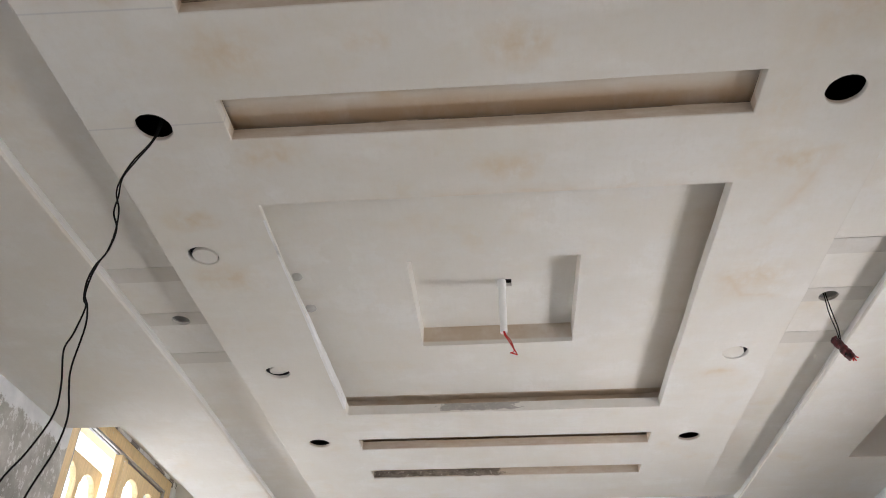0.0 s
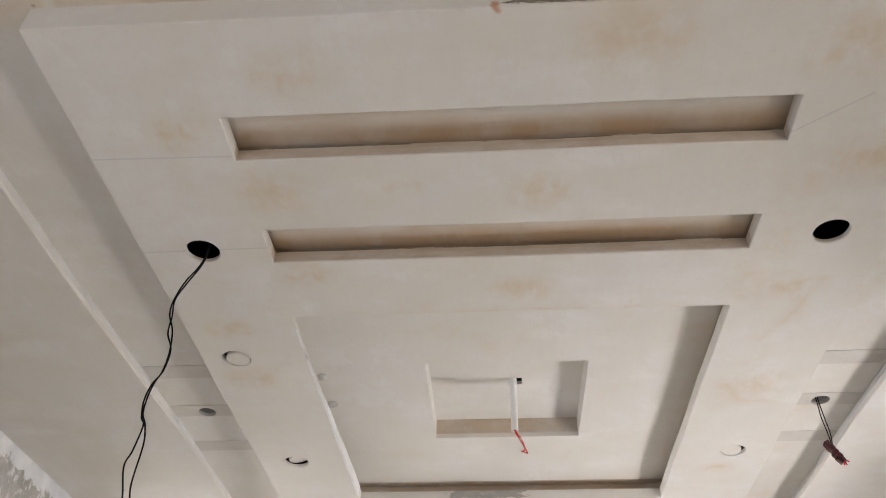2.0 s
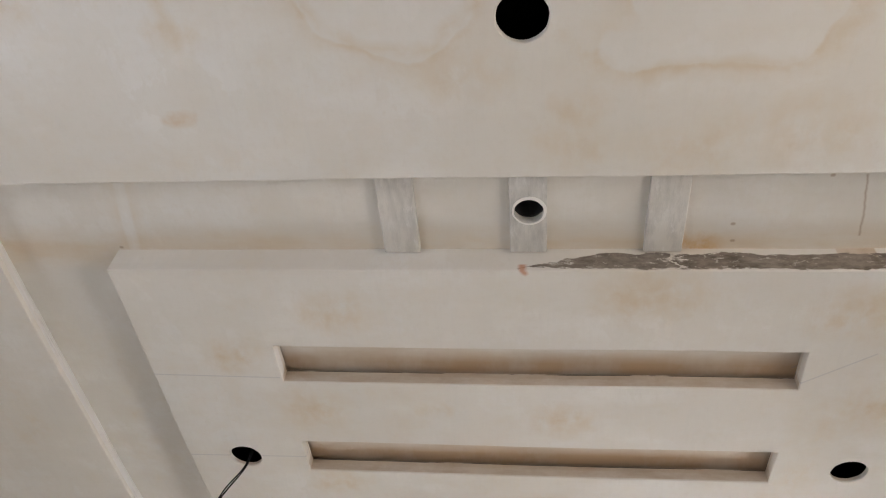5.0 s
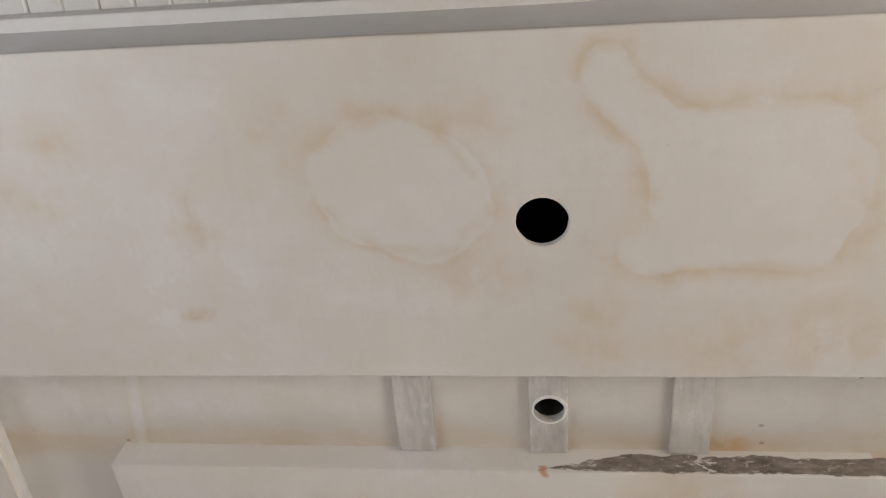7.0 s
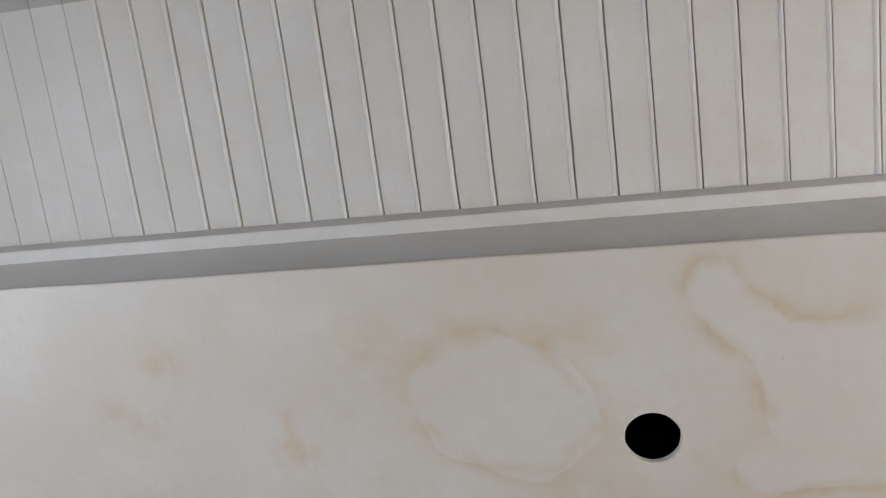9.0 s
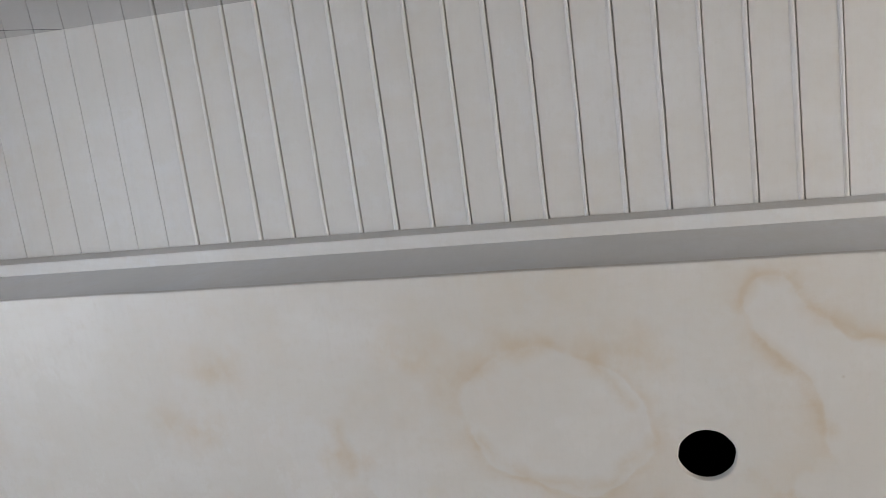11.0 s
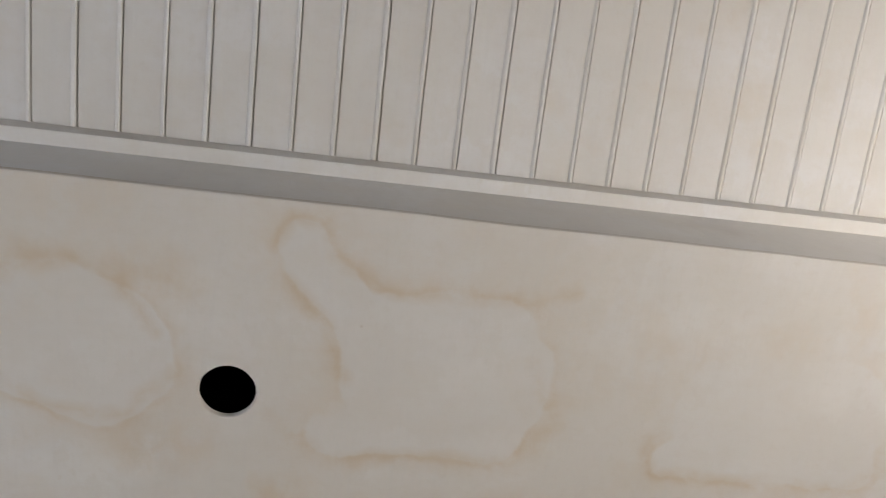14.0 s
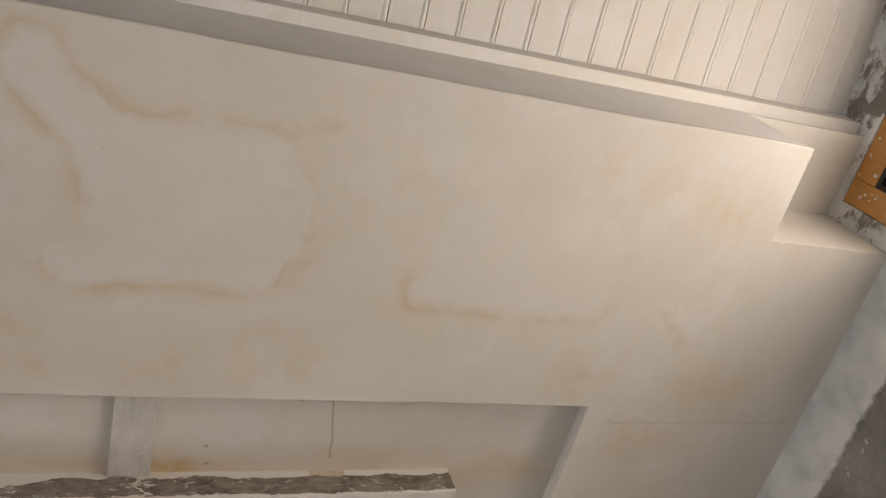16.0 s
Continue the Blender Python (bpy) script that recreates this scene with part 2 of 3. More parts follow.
def tray_plaster():
    """The tray: damp marks, some shade painted brown, bare cement where the skim has come off, pencil lines."""
    m, t, b, col = plaster("tray_plaster", amount=0.45, shift=(3, 3, 0))
    p = place(t)
    sep = t.nodes.new("ShaderNodeSeparateXYZ")
    t.links.new(p, sep.inputs[0])
    x, y, z = sep.outputs
    spots = [(-0.619, 1.237, 0.1), (-0.268, 1.226, 0.05), (0.091, 1.27, 0.09), (0.9, 1.2, 0.12), (0.859, 2.315, 0.12), (-0.608, 1.605, 0.08), (-0.889, 2.185, 0.1), (-0.9, 1.875, 0.07), (0.875, 2.996, 0.06),
             (0.85, 1.72, 0.09), (-0.25, 1.463, 0.05), (0.3, 0.8, 0.12), (-0.5, 0.86, 0.1), (0.8, 0.85, 0.12), (-0.8, 1.02, 0.08), (0.05, 1.7, 0.08)]
    col = blobs(t, p, spots, col, (0.62, 0.475, 0.3), 0.6)
    # brown damp in the slots and along the lips, with slot shade painted in
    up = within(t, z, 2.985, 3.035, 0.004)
    wet_shade = ramp(t, noise_of(t, p, 5, 4, 0.6, (0.7, 3, 1)), ((0.3, 0.2), (0.65, 1.0)))
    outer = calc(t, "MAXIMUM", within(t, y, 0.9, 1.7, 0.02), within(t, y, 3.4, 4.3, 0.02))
    col = mixc(t, product(t, up, wet_shade, outer, 0.5), col, (0.58, 0.45, 0.31))
    # far edges of the slots: part stain, part their shade put into the colour
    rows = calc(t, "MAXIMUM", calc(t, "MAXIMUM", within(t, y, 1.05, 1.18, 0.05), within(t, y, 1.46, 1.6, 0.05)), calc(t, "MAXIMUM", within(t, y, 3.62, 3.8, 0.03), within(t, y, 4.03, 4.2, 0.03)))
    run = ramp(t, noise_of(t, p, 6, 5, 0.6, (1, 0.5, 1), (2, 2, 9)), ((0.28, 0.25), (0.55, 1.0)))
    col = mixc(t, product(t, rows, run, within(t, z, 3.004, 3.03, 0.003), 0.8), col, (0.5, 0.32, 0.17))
    # brown stain on the recess steps; the right one also carries painted shade
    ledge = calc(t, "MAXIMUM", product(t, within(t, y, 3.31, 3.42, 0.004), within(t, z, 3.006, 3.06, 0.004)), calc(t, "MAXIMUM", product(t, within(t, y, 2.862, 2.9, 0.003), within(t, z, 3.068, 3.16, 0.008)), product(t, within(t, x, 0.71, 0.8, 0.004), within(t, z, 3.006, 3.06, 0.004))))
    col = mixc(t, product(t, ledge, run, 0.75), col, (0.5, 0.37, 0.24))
    # damp tint plus painted shade along the recess plate's right edge
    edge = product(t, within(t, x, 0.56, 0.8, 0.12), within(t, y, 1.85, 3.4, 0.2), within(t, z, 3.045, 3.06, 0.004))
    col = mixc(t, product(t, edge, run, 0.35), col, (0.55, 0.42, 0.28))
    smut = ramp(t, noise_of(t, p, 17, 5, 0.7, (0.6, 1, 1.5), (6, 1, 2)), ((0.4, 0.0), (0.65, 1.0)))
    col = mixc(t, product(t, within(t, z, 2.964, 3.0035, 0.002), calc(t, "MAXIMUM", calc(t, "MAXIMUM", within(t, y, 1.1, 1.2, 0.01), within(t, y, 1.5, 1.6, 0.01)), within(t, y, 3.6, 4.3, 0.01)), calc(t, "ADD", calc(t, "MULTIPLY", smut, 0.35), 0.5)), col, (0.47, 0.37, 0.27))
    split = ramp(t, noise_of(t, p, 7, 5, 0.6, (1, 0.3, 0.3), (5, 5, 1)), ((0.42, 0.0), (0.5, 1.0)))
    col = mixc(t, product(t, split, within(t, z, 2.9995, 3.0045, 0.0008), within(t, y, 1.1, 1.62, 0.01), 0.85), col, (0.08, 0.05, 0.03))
    shake = calc(t, "MULTIPLY", calc(t, "SUBTRACT", noise_of(t, p, 16, 5, 0.65, (1, 1, 2)), 0.5), 1.0)
    xs = calc(t, "ADD", x, calc(t, "MULTIPLY", shake, 0.25))
    zs = calc(t, "ADD", z, calc(t, "MULTIPLY", shake, 0.035))
    front = product(t, within(t, y, 0.6, 0.7195, 0.002), within(t, xs, 0.0, 1.2, 0.02), within(t, zs, 2.966, 3.1, 0.003), within(t, calc(t, "ADD", zs, calc(t, "MAXIMUM", calc(t, "MULTIPLY", calc(t, "SUBTRACT", 0.17, x), 0.24), 0.0)), 2.9, 3.022, 0.003))
    left_on = within(t, xs, 0.335, 0.362, 0.008)          # skim still holding across the band
    front = calc(t, "MULTIPLY", front, calc(t, "SUBTRACT", 1.0, calc(t, "MULTIPLY", left_on, 0.9)))
    gaps = ramp(t, noise_of(t, p, 11, 6, 0.7, (1, 0.2, 2.5), (4, 1, 8)), ((0.35, 0.0), (0.4, 1.0)))
    front = calc(t, "MULTIPLY", front, gaps)
    lip = product(t, within(t, y, 3.285, 3.325, 0.002), within(t, xs, -0.27, 0.08, 0.02), within(t, zs, 2.969, 3.006, 0.003))
    slot = product(t, within(t, y, 4.085, 4.125, 0.002), within(t, xs, -0.72, 0.0, 0.02), within(t, zs, 2.964, 3.1, 0.003))
    bare = calc(t, "MAXIMUM", front, calc(t, "MAXIMUM", lip, slot))
    grit = ramp(t, noise_of(t, p, 26, 6, 0.72, (0.5, 1, 1)), ((0.35, 0.0), (0.7, 1.0)))
    col = mixc(t, bare, col, mixc(t, grit, (0.12, 0.098, 0.076), (0.36, 0.31, 0.26)))
    crumb = ramp(t, noise_of(t, p, 60, 5, 0.7, (0.7, 1, 1), (3, 1, 1)), ((0.58, 0.0), (0.62, 1.0)))
    col = mixc(t, product(t, bare, crumb, 0.7), col, (0.52, 0.48, 0.42))
    col = mixc(t, calc(t, "MULTIPLY", lip, 0.6), col, (0.5, 0.49, 0.47))
    ring = nearest(t, flat(t, p, 0.05, 10), [[(0.82, 2.0), (0.87, 2.1), (0.8, 2.2), (0.79, 2.32), (0.85, 2.42), (0.95, 2.43)], [(0.93, 1.75), (0.88, 1.9), (0.84, 2.0)], [(-0.5, 1.83), (0.1, 1.81), (0.6, 1.815)]])
    frag = ramp(t, noise_of(t, p, 8, 4, 0.6, None, (4, 4, 1)), ((0.38, 0.05), (0.6, 1.0)))
    col = mixc(t, product(t, ramp(t, ring, ((0.0, 1.0), (0.014, 0.4), (0.05, 0.0))), frag, 0.42), col, (0.62, 0.48, 0.32))
    q = flat(t, p)
    rust = ramp(t, far_from(t, flat(t, p, 0.012, 40), (-0.018, 0.711), (-0.01, 0.72)), ((0.003, 1.0), (0.011, 0.0)))
    col = mixc(t, product(t, rust, within(t, z, 2.95, 2.985, 0.006), 0.7), col, (0.5, 0.15, 0.03))
    lines = nearest(t, q, [[(-1.06, 1.1), (-0.69, 1.107)], [(0.685, 1.104), (0.85, 0.987)], [(-1.06, 1.473), (-0.68, 1.469)]])
    col = mixc(t, product(t, ramp(t, lines, ((0.0006, 1.0), (0.0018, 0.0))), 0.32), col, (0.3, 0.3, 0.36))
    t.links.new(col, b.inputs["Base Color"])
    return m


def channel_plaster():
    """The channel: tan damp and painted shade along the tray, a rust bloom, nail heads and a crack."""
    m, t, b, col = plaster("damp_shaded_channel_plaster", (0.76, 0.745, 0.715), amount=0.4, shift=(7, 2, 1))
    p = place(t)
    sep = t.nodes.new("ShaderNodeSeparateXYZ")
    t.links.new(p, sep.inputs[0])
    damp = ramp(t, noise_of(t, p, 4, 4, 0.6, (1, 3, 1)), ((0.3, 0.1), (0.65, 1.0)))
    # darkening towards the tray, its shade mixed into the damp colour
    col = mixc(t, product(t, damp, within(t, sep.outputs[1], 0.62, 0.8, 0.07), 0.6), col, (0.64, 0.5, 0.33))
    col = blobs(t, p, [(0.385, 0.695, 0.055)], col, (0.58, 0.36, 0.14), 0.95)
    seam = nearest(t, flat(t, p, 0.015, 9), [[(-0.985, 0.497), (-1.01, 0.71)]])
    col = mixc(t, product(t, ramp(t, seam, ((0.0, 1.0), (0.02, 0.0))), 0.35), col, (0.83, 0.82, 0.8))
    col = mixc(t, product(t, ramp(t, seam, ((0.012, 0.0), (0.018, 1.0), (0.05, 0.0))), damp, 0.4), col, (0.64, 0.52, 0.36))
    d = nearest(t, flat(t, p, 0.01, 25), [[(0.732, 0.507), (0.749, 0.599), (0.756, 0.674)]])
    q = flat(t, p)
    for x, y in ((0.468, 0.639), (0.474, 0.689), (0.659, 0.506), (-1.045, 0.702)):
        d = calc(t, "MINIMUM", d, calc(t, "SUBTRACT", far_from(t, after(t, q, d), (x, y), (x + 0.003, y)), 0.002))
    col = mixc(t, product(t, ramp(t, d, ((0.0004, 1.0), (0.0014, 0.0))), 0.55), col, (0.3, 0.19, 0.1))
    t.links.new(col, b.inputs["Base Color"])
    return m


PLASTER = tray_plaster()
CHANNEL = channel_plaster()
SOFFIT = soffit_plaster()
PLASTER_CLEAN = plaster("channel_plaster", (0.76, 0.745, 0.715), amount=0.35, shift=(7, 2, 1))[0]
WHITE = plaster("groove_plaster", (0.8, 0.795, 0.78), amount=0.34, shift=(2, 9, 4))[0]
GREY_PLASTER = plaster("grey_putty", (0.87, 0.875, 0.875), (0.7, 0.68, 0.65), 0.5, (4, 4, 4))[0]


def simple(name, colour, rough, metal=0.0, grain=40, vary=0.12):
    m, t, b = shader(name, rough, metal)
    n = ramp(t, noise_of(t, place(t), grain, 4), ((0.3, 0.0), (0.7, 1.0)))
    t.links.new(mixc(t, n, tuple(c * (1 - vary) for c in colour), tuple(min(1, c * (1 + vary)) for c in colour)), b.inputs["Base Color"])
    return m


def cement_wall(name, top, fade, low, high, putty_low, putty_high, fleck):
    m, t, b = shader(name, 0.9)
    p = place(t)
    sep = t.nodes.new("ShaderNodeSeparateXYZ")
    t.links.new(p, sep.inputs[0])
    raw = mixc(t, ramp(t, noise_of(t, p, 5, 6, 0.65), ((0.35, 0.0), (0.68, 1.0))), low, high)
    raw = mixc(t, ramp(t, noise_of(t, p, 30, 6, 0.75, (1, 1, 0.6)), ((fleck, 0.0), (fleck + 0.05, 1.0))), raw, (0.7, 0.69, 0.68))
    h = calc(t, "ADD", calc(t, "SUBTRACT", sep.outputs[2], top), calc(t, "MULTIPLY", calc(t, "SUBTRACT", noise_of(t, p, 20, 6, 0.7), 0.5), fade))
    putty = mixc(t, ramp(t, noise_of(t, p, 10, 4), ((0.35, 0.0), (0.65, 1.0))), putty_low, putty_high)
    col = mixc(t, ramp(t, h, ((0.0, 0.0), (0.012, 1.0))), raw, putty)
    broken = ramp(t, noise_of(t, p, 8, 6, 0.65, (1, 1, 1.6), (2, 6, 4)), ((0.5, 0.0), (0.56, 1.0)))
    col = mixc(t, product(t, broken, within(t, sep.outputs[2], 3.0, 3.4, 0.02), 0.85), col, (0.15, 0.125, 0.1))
    t.links.new(col, b.inputs["Base Color"])
    bump_of(t, b, noise_of(t, p, 30, 6, 0.7), 0.6, 0.006)
    return m


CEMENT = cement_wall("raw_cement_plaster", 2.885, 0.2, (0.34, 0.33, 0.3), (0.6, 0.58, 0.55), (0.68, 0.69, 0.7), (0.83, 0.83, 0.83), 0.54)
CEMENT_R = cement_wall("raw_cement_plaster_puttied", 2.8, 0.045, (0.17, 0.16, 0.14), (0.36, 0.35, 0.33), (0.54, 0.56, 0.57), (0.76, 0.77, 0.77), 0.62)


def wood(name, colour, clean=0.66):
    m, t, b = shader(name, 0.42)
    p = place(t)
    grain = ramp(t, noise_of(t, p, 18, 6, 0.7, (9, 9, 0.5)), ((0.3, 0.0), (0.7, 1.0)))
    col = mixc(t, grain, tuple(c * 0.72 for c in colour), colour)
    splash = ramp(t, noise_of(t, p, 38, 5, 0.65), ((clean, 0.0), (clean + 0.03, 1.0)))
    t.links.new(mixc(t, splash, col, (0.75, 0.73, 0.7)), b.inputs["Base Color"])
    bump_of(t, b, grain, 0.15, 0.001)
    return m


WOOD = wood("varnished_wood", (0.6, 0.29, 0.08), 0.61)
# lighter copy of the varnished wood, the sky's glare put into its colour
LIT_WOOD = wood("lit_varnished_wood", (0.9, 0.69, 0.39), 0.66)
GASKET = simple("black_rubber", (0.02, 0.02, 0.02), 0.6)
BLUE = simple("blue_plastic_film", (0.01, 0.03, 0.2), 0.35)
SLEEVE = simple("dusty_grey_sleeve", (0.46, 0.45, 0.43), 0.8)
TRACK = simple("dull_aluminium", (0.4, 0.4, 0.4), 0.4, 0.6)
GROUT = simple("white_grout", (0.75, 0.75, 0.73), 0.8)
BEAD = plaster("white_filler_lit_beads", (0.9, 0.895, 0.88), (0.72, 0.66, 0.56), 0.3, (6, 1, 3))[0]


def strip_putty():
    """A filled board strip: pale putty with grey trowel drags along it."""
    m, t, b, col = plaster("strip_putty", (0.7, 0.69, 0.67), (0.5, 0.46, 0.4), 0.5, (1, 4, 4))
    p = place(t)
    drag = ramp(t, noise_of(t, p, 16, 6, 0.72, (2.0, 0.5, 1), (4, 1, 2)), ((0.42, 0.0), (0.68, 1.0)))
    col = mixc(t, calc(t, "MULTIPLY", drag, 0.75), col, (0.42, 0.41, 0.39))
    chalk = ramp(t, noise_of(t, p, 30, 5, 0.7, (1.6, 0.6, 1), (1, 8, 2)), ((0.56, 0.0), (0.66, 1.0)))
    t.links.new(mixc(t, calc(t, "MULTIPLY", chalk, 0.5), col, (0.8, 0.79, 0.77)), b.inputs["Base Color"])
    return m


STRIP_PUTTY = strip_putty()
STRIP_PALE = plaster("pale_strip_putty", (0.66, 0.64, 0.61), (0.5, 0.46, 0.4), 0.8, (2, 4, 1))[0]


def lip_filler():
    """White filler dragged along a hand-made lip, scraped grey and tan in places."""
    m, t, b, col = plaster("lip_filler", (0.86, 0.87, 0.885), (0.7, 0.66, 0.6), 0.25, (3, 6, 1))
    p = place(t)
    drag = ramp(t, noise_of(t, p, 14, 6, 0.7, (1, 0.22, 2.2), (3, 1, 4)), ((0.56, 0.0), (0.63, 1.0)))
    zone = ramp(t, noise_of(t, p, 2.2, 2, 0.5, None, (1, 2, 3)), ((0.45, 0.0), (0.6, 1.0)))
    col = mixc(t, product(t, drag, zone, 0.7), col, (0.4, 0.39, 0.385))
    chalk = ramp(t, noise_of(t, p, 22, 5, 0.7, (1, 0.3, 2), (7, 3, 4)), ((0.55, 0.0), (0.62, 1.0)))
    t.links.new(mixc(t, calc(t, "MULTIPLY", chalk, 0.6), col, (0.9, 0.9, 0.9)), b.inputs["Base Color"])
    bump_of(t, b, noise_of(t, p, 24, 6, 0.7, (1, 0.4, 2)), 0.6, 0.006)
    return m


LIP_FILLER = lip_filler()


def glass_material(name, rough):
    m, t, b = shader(name, rough)
    b.inputs["Transmission Weight"].default_value = 1.0
    b.inputs["Base Color"].default_value = (0.96, 0.98, 0.97, 1)
    b.inputs["IOR"].default_value = 1.45
    return m


GLASS = glass_material("window_glass", 0.02)
DARK_CAVITY = simple("bare_concrete", (0.06, 0.06, 0.06), 0.95)


def polished_tile():
    m, t, b = shader("polished_grey_tile", 0.05)
    b.inputs["Specular IOR Level"].default_value = 0.4
    p = place(t)
    cloud = noise_of(t, p, 3, 6, 0.6, (1, 1, 0.5))
    vein = ramp(t, noise_of(t, p, 4, 5, 0.62, (1.2, 1, 0.6), (5, 0, 2)), ((0.47, 0.0), (0.5, 1.0), (0.53, 0.0)))
    col = mixc(t, cloud, (0.075, 0.075, 0.078), (0.12, 0.12, 0.125))
    t.links.new(mixc(t, calc(t, "MULTIPLY", vein, 0.6), col, (0.5, 0.5, 0.52)), b.inputs["Base Color"])
    return m


TILE = polished_tile()
FLOOR = simple("dusty_cement_floor", (0.68, 0.66, 0.625), 0.9, 0, 5, 0.2)
PIPE = simple("white_pvc", (0.88, 0.88, 0.87), 0.35, 0.0, 12, 0.03)
RED = simple("red_insulation", (0.6, 0.012, 0.006), 0.4)
TAPE = simple("dark_red_tape", (0.075, 0.006, 0.008), 0.35, 0, 55, 0.95)
BLACK = simple("black_insulation", (0.003, 0.003, 0.003), 0.7)
BLACK.node_tree.nodes["Principled BSDF"].inputs["Specular IOR Level"].default_value = 0.15

# ---- mesh helpers ----


def finish(name, bm, material, parent=None, label="", smooth=False):
    bmesh.ops.recalc_face_normals(bm, faces=bm.faces)
    me = bpy.data.meshes.new(name)
    bm.to_mesh(me)
    bm.free()
    me.materials.append(material)
    if smooth:
        for f in me.polygons:
            f.use_smooth = True
    ob = new(name, me)
    if parent:
        ob.parent = parent
    return tagged(ob, label)


part = finish


def box(bm, x0, x1, y0, y1, z0, z1, bevel=0.0, turn=None):
    m = Matrix.Translation(((x0 + x1) / 2, (y0 + y1) / 2, (z0 + z1) / 2)) @ Matrix.Diagonal((abs(x1 - x0), abs(y1 - y0), abs(z1 - z0), 1))
    vs = bmesh.ops.create_cube(bm, size=1, matrix=(turn or Matrix()) @ m)["verts"]
    if bevel:
        es = {e for v in vs for e in v.link_edges}
        bmesh.ops.bevel(bm, geom=list(es), offset=bevel, segments=2, affect="EDGES", profile=0.6)


def wobble(p, amount):
    n = noise.noise_vector(Vector((p[0] * 2.3, p[1] * 2.3, 0.7)))
    f = noise.noise_vector(Vector((p[0] * 11, p[1] * 11, 4.1)))
    return (p[0] + amount * (n.x + 0.35 * f.x), p[1] + amount * (n.y + 0.35 * f.y))


def loop_of(corners, step=0.07, amount=0.004):
    """A closed hand-made outline through the corners, cut into short lengths."""
    out = []
    for (ax, ay), (bx, by) in zip(corners, corners[1:] + corners[:1]):
        n = max(1, round(math.hypot(bx - ax, by - ay) / step))
        out += [wobble((ax + (bx - ax) * i / n, ay + (by - ay) * i / n), amount) for i in range(n)]
    return out


def rect(x0, x1, y0, y1):
    return [(x0, y0), (x1, y0), (x1, y1), (x0, y1)]


def ring_of(x, y, r, n=40):
    return [(x + r * math.cos(2 * math.pi * i / n) * (1 + 0.012 * math.sin(5 * i)), y + r * math.sin(2 * math.pi * i / n)) for i in range(n)]


def inset(loop, d):
    """The outline moved outwards by d (it runs counter-clockwise)."""
    out = []
    for i, p in enumerate(loop):
        a, c = loop[i - 1], loop[(i + 1) % len(loop)]
        tx, ty = c[0] - a[0], c[1] - a[1]
        k = math.hypot(tx, ty) or 1
        out.append((p[0] + d * ty / k, p[1] - d * tx / k))
    return out


def plate(bm, outer, holes, z0, z1, bevel=0.0):
    """A board from z0 to z1 with holes through it, its lower edges eased."""
    edges = []
    for lp in [outer] + holes:
        vs = [bm.verts.new((x, y, z0)) for x, y in lp]
        edges += [bm.edges.new((vs[i - 1], vs[i])) for i in range(len(vs))]
    faces = [g for g in bmesh.ops.triangle_fill(bm, use_beauty=True, use_dissolve=False, edges=edges)["geom"] if isinstance(g, bmesh.types.BMFace)]
    ext = bmesh.ops.extrude_face_region(bm, geom=faces, use_keep_orig=True)["geom"]
    bmesh.ops.translate(bm, vec=(0, 0, z1 - z0), verts=[g for g in ext if isinstance(g, bmesh.types.BMVert)])
    if bevel:
        bmesh.ops.bevel(bm, geom=[e for e in edges if e.is_valid], offset=bevel, segments=2, affect="EDGES", profile=0.5)


def sides(bm, loop, z0, z1, thick):
    """Upstanding strips along an outline; thick goes outwards of it when positive."""
    other = inset(loop, thick)
    n = len(loop)
    rows = [[bm.verts.new((*p, z)) for p in lp] for lp, z in ((loop, z0), (loop, z1), (other, z1), (other, z0))]
    for i in range(n):
        for a, b in zip(rows, rows[1:] + rows[:1]):
            bm.faces.new((a[i - 1], a[i], b[i], b[i - 1]))


def splay(bm, loop, z0, z1, out, thick):
    """A lip that leans outwards by out on its way up."""
    n = len(loop)
    rows = [[bm.verts.new((*p, z)) for p in lp] for lp, z in ((loop, z0), (inset(loop, out), z1), (inset(loop, out + thick), z1), (inset(loop, thick), z0))]
    for i in range(n):
        for a, b in zip(rows, rows[1:] + rows[:1]):
            bm.faces.new((a[i - 1], a[i], b[i], b[i - 1]))


def tube(bm, points, radius, n=8):
    """A round cable through the points."""
    pts = [Vector(p) for p in points]
    rings = []
    for i, p in enumerate(pts):
        d = (pts[min(i + 1, len(pts) - 1)] - pts[max(i - 1, 0)]).normalized()
        u = d.orthogonal().normalized() if i == 0 else (u - d * u.dot(d)).normalized()
        v = d.cross(u)
        rings.append([bm.verts.new(p + radius * (math.cos(2 * math.pi * k / n) * u + math.sin(2 * math.pi * k / n) * v)) for k in range(n)])
    for a, b in zip(rings, rings[1:]):
        for k in range(n):
            bm.faces.new((a[k - 1], a[k], b[k], b[k - 1]))
    bm.faces.new(rings[0])
    bm.faces.new(rings[-1])


def glide(points, steps=8):
    """A smooth line through the points."""
    p = [Vector(q) for q in points]
    p = [2 * p[0] - p[1]] + p + [2 * p[-1] - p[-2]]
    out = []
    for a, b, c, d in zip(p, p[1:], p[2:], p[3:]):
        for i in range(steps):
            s = i / steps
            out.append(0.5 * (2 * b + (c - a) * s + (2 * a - 5 * b + 4 * c - d) * s * s + (3 * b - a - 3 * c + d) * s ** 3))
    return out + [p[-2]]


# ---- the place: sizes ----
Z = 2.96            # underside of the lowered boards
WALL = 2.03         # side walls at x = -WALL and WALL
BACK, FRONT = -0.834, 5.42
BOARD = 0.014
CH = 3.04           # underside of the channel round the tray
GZ = 3.285          # underside of the grooved boards at the ledge; they rise towards the back

